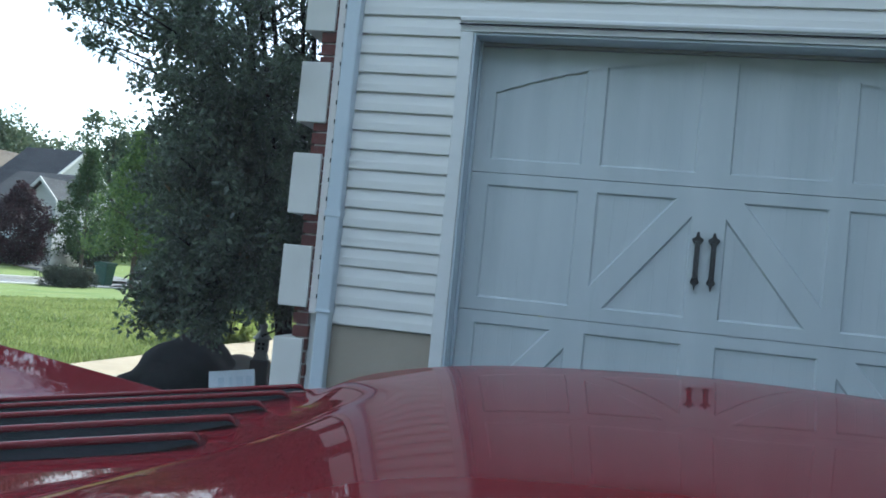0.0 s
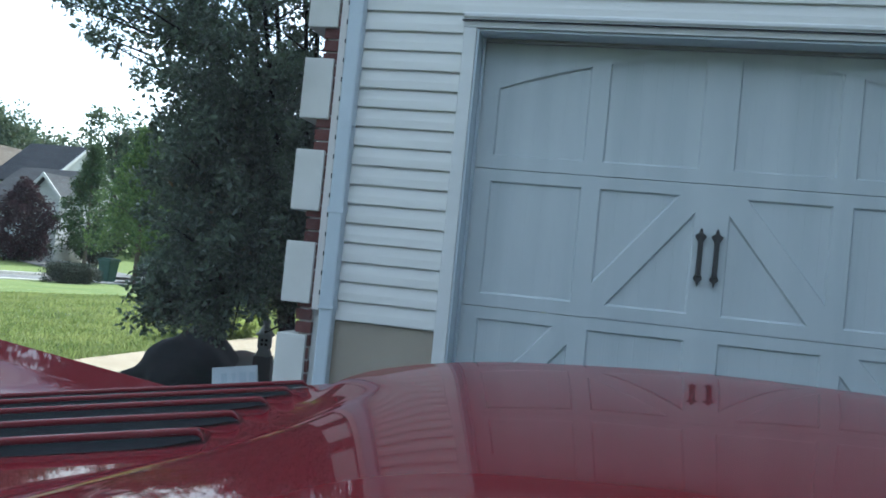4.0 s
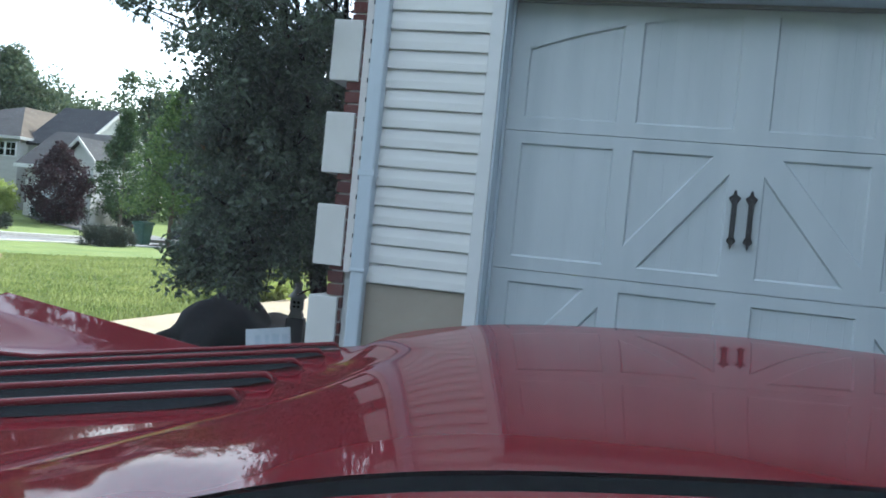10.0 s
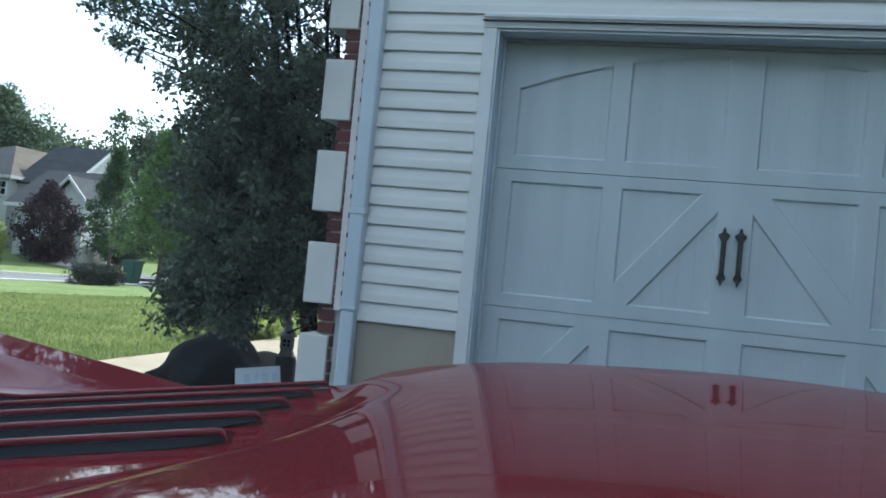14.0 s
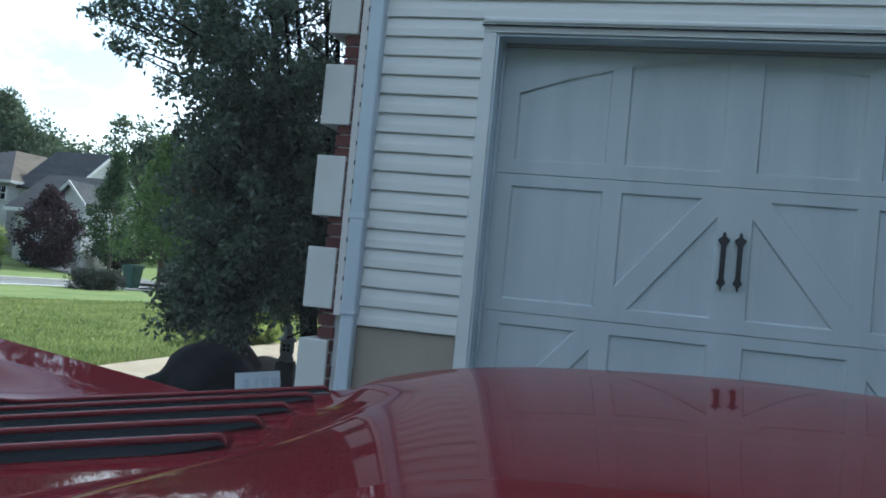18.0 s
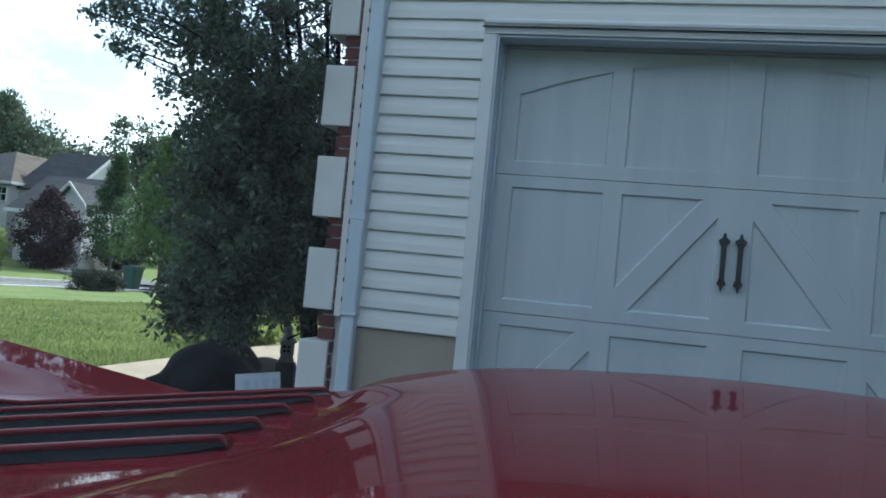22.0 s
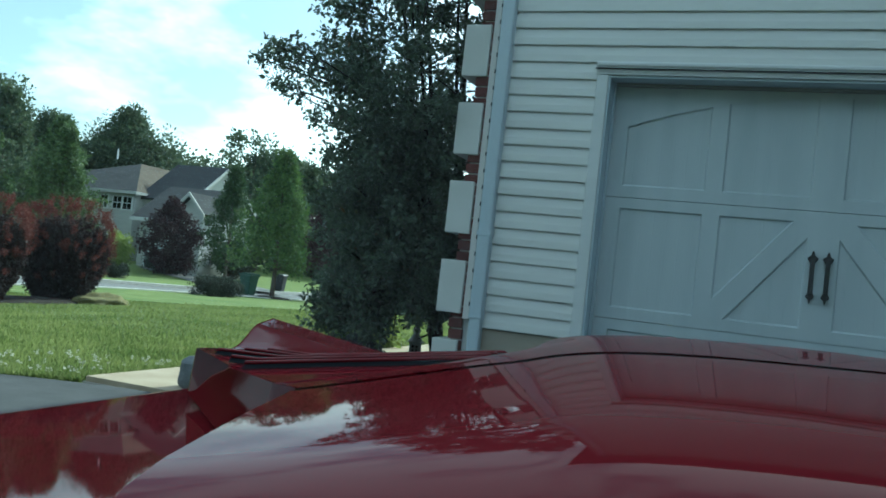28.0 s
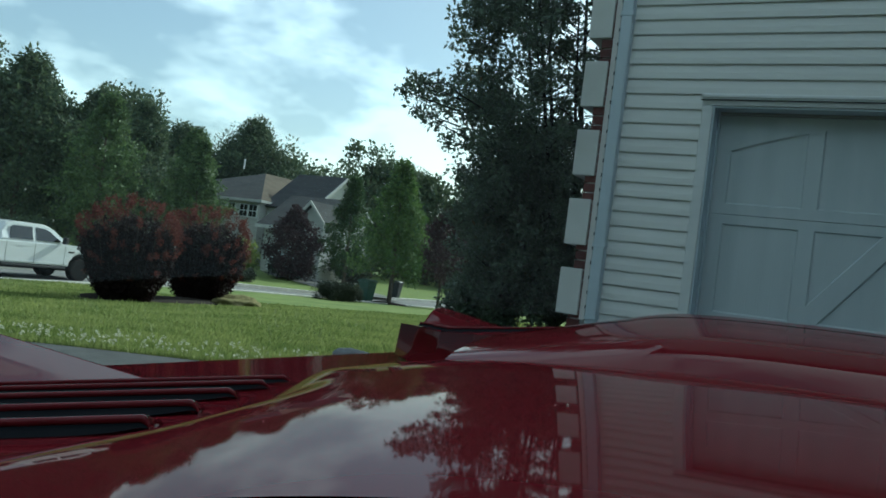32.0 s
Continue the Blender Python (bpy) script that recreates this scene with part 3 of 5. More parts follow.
def build_door_trim():
    root = thing("garage_door_trim", (0, 0, 0), 0, "white trim boards and header round the garage door", "door trim", kind="structure")
    for x0, x1 in ((-0.068, 0.0), (OPEN1, OPEN1 + 0.068)):
        part("trim_board", box(x0, x1, -0.022, 0.03, -0.1, OPEN_TOP - 0.0015, 0.004), M_TRIM, root)
    bm = bmesh.new()
    add_prism(bm, [(0.03, OPEN_TOP), (-0.022, OPEN_TOP), (-0.022, 2.182), (-0.030, 2.186), (-0.030, 2.196), (-0.040, 2.206), (-0.040, 2.220), (-0.034, 2.228), (0.03, 2.228)], "x", -0.070, OPEN1 + 0.070)
    part("header", bm, M_TRIM, root)
    part("drip_edge", box(-0.074, OPEN1 + 0.074, -0.046, -0.0405, 2.1805, 2.1885), M_SLOT, root)
    # jambs and soffit
    for x0, x1 in ((0.0005, 0.012), (OPEN1 - 0.012, OPEN1 - 0.0005)):
        part("jamb", box(x0, x1, -0.010, 0.24, -0.08, OPEN_TOP - 0.002), M_ALU, root)
    part("stop", box(0.0125, 0.026, 0.118, 0.155, -0.08, OPEN_TOP - 0.016, 0.004), M_ALU, root)
    part("stop", box(OPEN1 - 0.026, OPEN1 - 0.0125, 0.118, 0.155, -0.08, OPEN_TOP - 0.016, 0.004), M_ALU, root)
    # added strip: its grey deepens the shade below the header
    part("head_shade_strip", box(0.0265, OPEN1 - 0.0265, 0.120, 0.1565, OPEN_TOP - 0.032, OPEN_TOP - 0.0145, 0.004), M_HEAD_SHADE, root, "grey strip that paints the shade under the header")
    part("head_jamb", box(0.013, OPEN1 - 0.013, -0.008, 0.24, OPEN_TOP - 0.014, OPEN_TOP - 0.0025), M_ALU, root)


build_door_trim()

# ---- garage door: three sections, four columns ----
D_Y = 0.160          # face of the boards
D_X0, D_X1 = 0.0135, 2.4465
Z_SEC = (0.0233, 0.7439, 1.4645, 2.1851)
COLS = ((0.1218, 0.5789), (0.6893, 1.1485), (1.3279, 1.787), (1.8934, 2.3495))
RAISE = 0.013


def groove_profile(x0, x1, y, depth, pitch):
    """Plan of a board panel with vertical V-grooves."""
    pts = [(x0, y)]
    x = x0 + pitch
    while x < x1 - 0.02:
        pts += [(x - 0.004, y), (x, y + depth), (x + 0.004, y)]
        x += pitch
    pts.append((x1, y))
    return pts + [(x1, y + 0.02), (x0, y + 0.02)]


def board(bm, pts, cut, proud=0.0):
    """A raised board of the door from its outline in x and z; the edges named in cut are chamfered."""
    c = sum((Vector(p) for p in pts), Vector((0, 0))) / len(pts)
    back = [bm.verts.new((p[0], D_Y + RAISE, p[1])) for p in pts]
    front = []
    n = len(pts)
    def inward(i):
        a, b = Vector(pts[i]), Vector(pts[(i + 1) % n])
        d = (b - a).normalized()
        m = Vector((-d.y, d.x))
        return m if (c - a).dot(m) > 0 else -m
    for i in range(n):
        n0, n1 = inward((i - 1) % n), inward(i)
        d0, d1 = (0.009 if (i - 1) % n in cut else 0.0), (0.009 if i in cut else 0.0)
        det = n0.x * n1.y - n0.y * n1.x
        if abs(det) < 0.05:
            off = n1 * max(d0, d1)
        else:
            off = Vector(((d0 * n1.y - d1 * n0.y) / det, (n0.x * d1 - n1.x * d0) / det))
        q = Vector(pts[i]) + off
        front.append(bm.verts.new((q.x, D_Y - proud, q.y)))
    bm.faces.new(front)
    for i in range(n):
        bm.faces.new((back[i], front[i], front[(i + 1) % n], back[(i + 1) % n]))
    bmesh.ops.recalc_face_normals(bm, faces=bm.faces)


def arch(x):
    """Lower edge of the arched top rail."""
    t = (x - 1.2346) / 1.11
    return 2.101 - 0.20 * t * t


def build_door():
    root = thing("garage_door", (0, 0, 0), 0, "closed white carriage-style garage door with grooved panels", "garage door")
    g = 0.0019
    for s in range(3):
        z0, z1 = Z_SEC[s] + g, Z_SEC[s + 1] - g
        sec = part("section", prism(groove_profile(D_X0, D_X1, D_Y + RAISE - 0.0005, 0.0008, 0.0755), "z", z0, z1), M_DOOR, root)
        zb, zt = (z0 + 0.075, z1 - 0.070) if s else (z0 + 0.11, z1 - 0.070)
        if s == 2:
            zb = z0 + 0.078
        if s == 0:
            zb = z0 + 0.10
        bars = [("rail", [(D_X0, z0), (D_X1, z0), (D_X1, zb), (D_X0, zb)], (2,), 0.0)]
        if s < 2:
            bars.append(("rail", [(D_X0, zt), (D_X1, zt), (D_X1, z1), (D_X0, z1)], (0,), 0.0))
        edges = [D_X0] + [v for c in COLS for v in c] + [D_X1]
        over = 0.010
        for k in range(0, 10, 2):
            e0, e1 = edges[k], edges[k + 1]
            sides = (1, 3) if 0 < k < 8 else ((1,) if k == 0 else (3,))
            t0, t1 = (zt, zt) if s < 2 else (arch(e0), arch(e1))
            bars.append(("stile", [(e0, zb - over), (e1, zb - over), (e1, t1 + over), (e0, t0 + over)], sides, 0.0006))
        if s == 2:
            low = [(x, arch(x)) for x in np.linspace(D_X0, D_X1, 33)]
            bars.append(("arched_rail", low + [(D_X1, z1), (D_X0, z1)], tuple(range(32)), 0.0))
        # diagonal braces
        for c in {0: (0, 3), 1: (1, 2)}.get(s, ()):
            x0, x1 = COLS[c]
            w = 0.105
            dia = [(x0 - over, zb + w), (x0 - over, zb - over), (x0 + 0.072, zb - over), (x1 + over, zt - w * 0.82), (x1 + over, zt + over), (x1 - 0.078, zt + over)]
            if c in (2, 3):
                dia = [(x0 + x1 - x, z) for x, z in dia]
            bars.append(("brace", dia, (2, 5), 0.0012))
        for name, pts, cut, proud in bars:
            bm = bmesh.new()
            board(bm, pts, cut, proud)
            part(name, bm, M_DOOR, sec)
    part("bottom_seal", box(D_X0, D_X1, D_Y, D_Y + 0.03, -0.015, Z_SEC[0]), M_SLOT, root)
    # the two iron pulls
    for x in (1.1941, 1.2721):
        bm = bmesh.new()
        zc0, zc1 = 0.9588, 1.2446
        add_box(bm, x - 0.0125, x + 0.0125, D_Y - 0.034, D_Y - 0.020, zc0 + 0.045, zc1 - 0.05, 0.004)
        for z, up in ((zc1 - 0.052, 1), (zc0 + 0.042, -1)):
            r = 1.0 if up > 0 else 0.78
            add_prism(bm, [(x - 0.0130 * r, z - up * 0.018), (x - 0.0275 * r, z + up * 0.006), (x - 0.0275 * r, z + up * 0.013), (x - 0.009 * r, z + up * 0.026), (x - 0.007 * r, z + up * 0.042 * r), (x, z + up * 0.052), (x + 0.007 * r, z + up * 0.042 * r), (x + 0.009 * r, z + up * 0.026), (x + 0.0275 * r, z + up * 0.013), (x + 0.0275 * r, z + up * 0.006), (x + 0.0130 * r, z - up * 0.018)], "y", D_Y - 0.026, D_Y - 0.012)
            add_box(bm, x - 0.006, x + 0.006, D_Y - 0.013, D_Y + 0.001, z - 0.006, z + 0.006)
        part("pull_handle", bm, M_BLACK_IRON, root, "black iron spear-tipped pull handle")


build_door()


# ---- unseen wall added beside the forecourt to hold back sky light ----
def build_light_block():
    root = thing("light_block_wall", (0, 0, 0), 0, "unseen plain grey wall added beside the forecourt to block light", "house wing", kind="structure")
    # both walls are invented and out of view; they dim the garage front
    part("wing_wall", box(4.6, 4.85, -8.5, -0.05, -0.5, HOUSE_H), M_LIGHT_BLOCK, root)
    part("light_block_end", box(4.85, 11.0, -8.5, -8.25, -0.5, HOUSE_H), M_LIGHT_BLOCK, root)


build_light_block()


# ---- the red car ----
K = 1.08
DOME = ((-0.134, -0.065), (-0.094, -0.055), (-0.048, -0.0375), (0.031, -0.020), (0.11, -0.010), (0.19, -0.005), (0.35, 0.0), (0.52, -0.005), (0.68, -0.0125))
U_LEFT, U_RIGHT = -0.72, 0.76      # width of a lid
V_BACK = 0.30
DECK = -0.30            # level of the body shoulder
FRONT = Vector((0.888, -4.337, 0.902)), 14.0     # seat of the front lid: place and heading
REAR = Vector((1.196, -5.875, 0.858)), 28.1      # seat of the rear lid


def blend(knots, x):
    """Monotone smooth curve through knots."""
    n = len(knots)
    d = [(knots[i + 1][1] - knots[i][1]) / (knots[i + 1][0] - knots[i][0]) for i in range(n - 1)]
    m = [d[0]] + [(d[i - 1] + d[i]) / 2 if d[i - 1] * d[i] > 0 else 0.0 for i in range(1, n - 1)] + [d[-1]]
    i = 0
    while i < n - 2 and x > knots[i + 1][0]:
        i += 1
    h = knots[i + 1][0] - knots[i][0]
    t = (x - knots[i][0]) / h
    a, b = knots[i][1], knots[i + 1][1]
    return a * (2 * t ** 3 - 3 * t * t + 1) + m[i] * h * (t ** 3 - 2 * t * t + t) + b * (3 * t * t - 2 * t ** 3) + m[i + 1] * h * (t ** 3 - t * t)


def panel(u, v):
    """A lid domed on one side and louvred on its lower side; u across, v forward, in units of K metres."""
    d = v - 0.61
    drop = 0.55 * max(0.0, v - 1.27) ** 2
    w = -0.0672 - 0.0182 * d - 0.085 * d * d - drop
    # the dome flattens towards the windscreen
    far = smooth(0.42, 1.05, v)
    swell = 0.50 + 0.50 * far
    if u > 0.68:
        dome = -0.0125 - 0.05 * (u - 0.68)
    elif u < -0.134:
        dome = -0.065 + 0.25 * (u + 0.134)
    else:
        dome = blend(DOME, u)
    low = -0.139 - 0.0227 * d - 0.0558 * d * d - drop + 0.14 * (max(u, -0.52) + 0.11)
    q = smooth(-0.13 - 0.30 * smooth(0.66, 0.34, v), 0.03 - 0.10 * far, u)
    # the wing ahead of the louvres rises gently to its edge
    wing = smooth(1.16, 1.34, v) * smooth(-0.17, -0.36, u)
    edge = max(0.0, u - 0.70)
    wing_z = -0.231 + 0.18 * (-0.39 - u) - 0.07 * (nose_at(u) - v)
    return (low * (1 - q) + (w + dome * swell) * q) * (1 - wing) + wing_z * wing - 2.2 * edge * edge


def nose_at(u):
    """How far forward the lid reaches; the wing stands back a little."""
    return 1.45 + 0.17 * smooth(-0.39, -0.15, u)


def back_at(u):
    """Rear edge of the lid; it narrows on the louvred side."""
    return max(V_BACK, (-u - 0.05) / 0.57 - 0.20)


def seat_point(seat, u, v, z):
    """A point given in a lid's own units, in the world."""
    eye, heading = seat
    a = radians(heading)
    return Vector((eye.x + K * (u * math.cos(a) - v * math.sin(a)), eye.y + K * (u * math.sin(a) + v * math.cos(a)), eye.z + K * z))


def hull(points):
    """Convex outline of plan points, anticlockwise."""
    pts = sorted(set((round(p[0], 4), round(p[1], 4)) for p in points))
    def half(seq):
        out = []
        for p in seq:
            while len(out) > 1 and (out[-1][0] - out[-2][0]) * (p[1] - out[-2][1]) - (out[-1][1] - out[-2][1]) * (p[0] - out[-2][0]) <= 0:
                out.pop()
            out.append(p)
        return out[:-1]
    return half(pts) + half(pts[::-1])


def build_lid(car, name, seat, tilt, dip):
    """One louvred lid with its turned-down edges, seal, scuttle and louvres."""
    def top(u, v):
        return panel(u, v) + tilt * u - dip * v
    us = [U_LEFT + (U_RIGHT - U_LEFT) * i / 270 for i in range(271)]
    n, k = 170, len(us)
    grid = [(u, back_at(u) + (nose_at(u) - back_at(u)) * j / n) for j in range(n + 1) for u in us]
    verts = [seat_point(seat, u, v, top(u, v)) for u, v in grid]
    faces = [(j * k + i, j * k + i + 1, (j + 1) * k + i + 1, (j + 1) * k + i) for j in range(n) for i in range(k - 1)]
    # turned-down edges on the louvred side, the front and the far side
    shy = [i for i in range(k) if back_at(us[i]) > V_BACK + 0.001]
    loop = shy[::-1] + [j * k for j in range(1, n)] + [n * k + i for i in range(k)] + [j * k + k - 1 for j in range(n - 1, -1, -1)]
    base = len(verts)
    for i in loop:
        u, v = grid[i]
        verts.append(seat_point(seat, u * 1.01, v + (0.02 if i >= n * k else 0.0), DECK))
    faces += [(loop[i], base + i, base + i + 1, loop[i + 1]) for i in range(len(loop) - 1)]
    lid = raw_mesh(name, verts, faces, M_CAR, car, True)
    u_min = -0.57 * (V_BACK + 0.20) - 0.05

    def band(title, stations, mat):
        vv, ff = [], []
        m = 60
        for v, drop in stations:
            for i in range(m + 1):
                u = u_min + (U_RIGHT - u_min) * i / m
                vv.append(seat_point(seat, u, v, drop if drop == DECK else top(u, max(v, 0.0)) - drop))
        for j in range(len(stations) - 1):
            for i in range(m):
                ff.append((j * (m + 1) + i + 1, j * (m + 1) + i, (j + 1) * (m + 1) + i, (j + 1) * (m + 1) + i + 1))
        raw_mesh(title, vv, ff, mat, car, True)
    # dark shut line behind the lid, then the scuttle that falls to the shoulder
    g = V_BACK - 0.020
    band("shut_line", [(V_BACK + 0.001, 0.002), (V_BACK - 0.004, 0.020), (g + 0.004, 0.020), (g - 0.001, 0.003)], M_SLOT)
    band("scuttle", [(g, 0.0005), (0.16, 0.0), (0.06, 0.0), (-0.04, 0.002), (-0.10, 0.010), (-0.16, 0.035), (-0.24, 0.09), (-0.32, 0.16), (-0.40, DECK)], M_CAR)
    # louvres: a raised lip over a dark opening that closes in a round corner at the crease
    for v0, u0 in ((1.15, -0.126), (1.01, -0.128), (0.880, -0.134), (0.760, -0.139), (0.660, -0.146)):
        length = min(0.50, 0.57 * (v0 + 0.18) + 0.03 + u0)
        def at(q, back, lift):
            u = u0 - length * q
            v = v0 - 0.022 * q - back
            p = seat_point(seat, u, v, top(u, v))
            p.z += lift
            return p
        m = 44
        prof = [(-0.055, 0.0003), (-0.030, 0.0066), (-0.010, 0.0114), (-0.004, 0.0126), (0.0, 0.0122), (0.0012, 0.0106), (0.0010, 0.0082), (0.0002, 0.0066), (-0.003, 0.0060)]
        p = len(prof)
        verts, faces = [], []
        for i in range(m + 1):
            q = (i / m) ** 1.7
            grow = min(1.0, math.sqrt(q / 0.018 + 0.0004))
            for b, h in prof:
                verts.append(at(q, b * grow, 0.0006 + h * grow))
        for i in range(m):
            for j in range(p):
                faces.append((i * p + j, i * p + (j + 1) % p, (i + 1) * p + (j + 1) % p, (i + 1) * p + j))
        faces.append(tuple(range(p)))
        raw_mesh("louvre_lip", verts, faces, M_CAR, lid, True)
        def shut(q):
            return 1 - math.sqrt(max(0.0, 1 - max(0.0, 1 - q / 0.16) ** 2))
        verts, faces = [], []
        for i in range(m + 1):
            q = 0.004 + 0.996 * (i / m) ** 1.7
            lip = 0.0065 * min(1.0, math.sqrt(q / 0.018))
            for j in range(4):
                f = shut(q) + (1 - shut(q)) * j / 3
                verts.append(at(q, 0.015 * (1 - f), 0.0008 + lip * f))
        for i in range(m):
            for j in range(3):
                faces.append((i * 4 + j, i * 4 + j + 1, (i + 1) * 4 + j + 1, (i + 1) * 4 + j))
        raw_mesh("louvre_slot", verts, faces, M_SLOT, lid)
    return lid


def build_car():
    car = thing("sports_car", (0, 0, 0), 0, "red sports car with domed louvred lids on the driveway", "car")
    build_lid(car, "bonnet", FRONT, 0.0, 0.0)
    build_lid(car, "rear_lid", REAR, 0.010, 0.007)
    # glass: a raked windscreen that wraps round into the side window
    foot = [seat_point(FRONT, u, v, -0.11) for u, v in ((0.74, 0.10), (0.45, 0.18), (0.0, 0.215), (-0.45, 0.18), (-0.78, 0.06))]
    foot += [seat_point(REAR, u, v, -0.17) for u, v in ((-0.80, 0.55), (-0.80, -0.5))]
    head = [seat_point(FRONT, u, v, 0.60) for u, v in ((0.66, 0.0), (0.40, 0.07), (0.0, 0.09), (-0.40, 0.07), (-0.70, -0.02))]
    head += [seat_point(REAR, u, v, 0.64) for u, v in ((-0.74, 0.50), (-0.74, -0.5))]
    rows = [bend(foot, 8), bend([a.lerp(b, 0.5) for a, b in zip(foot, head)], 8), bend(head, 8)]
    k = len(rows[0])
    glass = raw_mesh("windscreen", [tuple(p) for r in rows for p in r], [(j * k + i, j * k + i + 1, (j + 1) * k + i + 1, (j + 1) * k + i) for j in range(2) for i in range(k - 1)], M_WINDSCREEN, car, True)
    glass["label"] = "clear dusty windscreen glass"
    # shoulder and flanks round the outline of both lids
    corners = [(FRONT, u, v) for u, v in ((-0.80, 1.2), (-0.72, 1.55), (0.3, 1.78), (0.7, 1.68), (0.80, 1.45), (0.80, 0.0))]
    corners += [(REAR, u, v) for u, v in ((-0.80, -0.95), (0.80, -0.95), (0.80, 0.6), (-0.80, 1.35))] + [(REAR, u, -1.15) for u in (-0.6, 0.6)]
    ring = hull([seat_point(s, u, v, 0)[:2] for s, u, v in corners])
    shoulder = 0.88 + K * DECK
    n = len(ring)
    mid = Vector((sum(p[0] for p in ring) / n, sum(p[1] for p in ring) / n))
    levels = ((0.94, shoulder + 0.015), (0.985, shoulder), (1.0, shoulder - 0.04), (1.012, shoulder - 0.20), (0.99, 0.08), (0.95, 0.03))
    fine = []
    for i in range(n):
        a, b = Vector(ring[i]), Vector(ring[(i + 1) % n])
        fine += [a.lerp(b, t / 12) for t in range(12)]
    m = len(fine)
    verts, faces = [], []
    for s, z in levels:
        verts += [(mid.x + (p.x - mid.x) * s, mid.y + (p.y - mid.y) * s, z) for p in fine]
    axles = [(FRONT, 0.78), (REAR, -0.45)]
    hubs = [(seat, side, v, seat_point(seat, side * 0.70, v, 0)) for seat, v in axles for side in (-1, 1)]
    for j in range(len(levels) - 1):
        for i in range(m):
            p = fine[i].lerp(fine[(i + 1) % m], 0.5)
            if j >= 3 and any((p - h[3].xy).length < 0.34 for h in hubs):
                continue
            faces.append((j * m + i, (j + 1) * m + i, (j + 1) * m + (i + 1) % m, j * m + (i + 1) % m))
    faces.append(tuple(range(m)))
    raw_mesh("body", verts, faces, M_CAR, car, True)
    for seat, side, v, hub in hubs:
        g = land(hub.x, hub.y) + 0.02
        w = part("wheel", add_wheel(0.31, 0.21), M_TYRE, car)
        w.matrix_basis = Matrix.Translation((hub.x, hub.y, g + 0.31)) @ pose(0, 0, 0, 0, 0, seat[1]) @ pose(0, 0, 0, 0, 90, 0)
        bm = bmesh.new()
        add_lathe(bm, [(0.02, -0.11), (0.20, -0.11), (0.21, -0.06), (0.21, 0.06), (0.20, 0.11), (0.02, 0.11)], 20)
        part("rim", bm, M_CHROME, w)


def add_wheel(r, w):
    bm = bmesh.new()
    return add_lathe(bm, [(r * 0.62, -w / 2), (r * 0.90, -w / 2), (r, -w / 2 + 0.03), (r, w / 2 - 0.03), (r * 0.90, w / 2), (r * 0.62, w / 2)], 28)


build_car()


# ---- plants ----
def limbs(bm, base, top, r, n, reach, rng, low=0.3):
    """A trunk with side limbs; returns the limb tips."""
    base, top = Vector(base), Vector(top)
    pts = [base.lerp(top, t) + Vector((math.sin(t * 5 + base.x) * r * 0.6 * t, math.cos(t * 4 + base.y) * r * 0.6 * t, 0)) for t in (0, 0.25, 0.5, 0.75, 1)]
    add_tube(bm, pts, [r * 1.25, r, r * 0.75, r * 0.5, r * 0.2], 8)
    tips = []
    for k in range(n):
        t = low + (0.97 - low) * (k + rng.random()) / n
        p = base.lerp(top, t)
        a = k * 2.4 + rng.random() * 0.6
        d = reach(t) * (0.75 + 0.35 * rng.random())
        q = p + Vector((math.cos(a) * d, math.sin(a) * d, d * (0.25 + 0.4 * rng.random())))
        add_tube(bm, [p, p.lerp(q, 0.55) + Vector((0, 0, d * 0.05)), q], [r * 0.4 * (1 - t * 0.6), r * 0.22, r * 0.07], 5)
        tips.append(q)
    return tips


def tree(name, x, y, top, radius, trunk, mat, label, category, seed, leaf=0.16, per=60, clumps=170, z0=None, conic=0.0, group=""):
    rng = random.Random(seed)
    g = land(x, y) if z0 is None else z0
    h = top - g
    root = thing(name, (x, y, g), 0, label, category, group)
    bm = bmesh.new()
    def reach(t):
        q = max(0.0, (t - trunk / h) / max(0.01, 1 - trunk / h))
        egg = math.sin(math.pi * min(1.0, 0.12 + 0.88 * q) ** (0.75 - 0.25 * conic)) if q > 0 else 0.3
        return radius * max(0.12, egg)
    limbs(bm, (0, 0, -0.05), (0, 0, h * 0.93), max(0.05, h * 0.014), 14, reach, rng, max(0.15, trunk / h))
    part("trunk", bm, M_BARK, root)
    c = []
    for k in range(clumps):
        q = rng.random() ** 0.9
        t = trunk / h + (1 - trunk / h) * q
        a = rng.random() * math.tau
        rr = reach(t) * (0.25 + 0.8 * rng.random() ** 0.6) * (1 + 0.18 * math.sin(3 * a + seed) + 0.12 * math.sin(7 * t * 6 + a))
        c.append((math.cos(a) * rr, math.sin(a) * rr, t * h))
    s = [radius * (0.14 + 0.16 * rng.random()) for _ in c]
    leaves("crown", c, s, per, leaf, mat, seed, root)
    return root


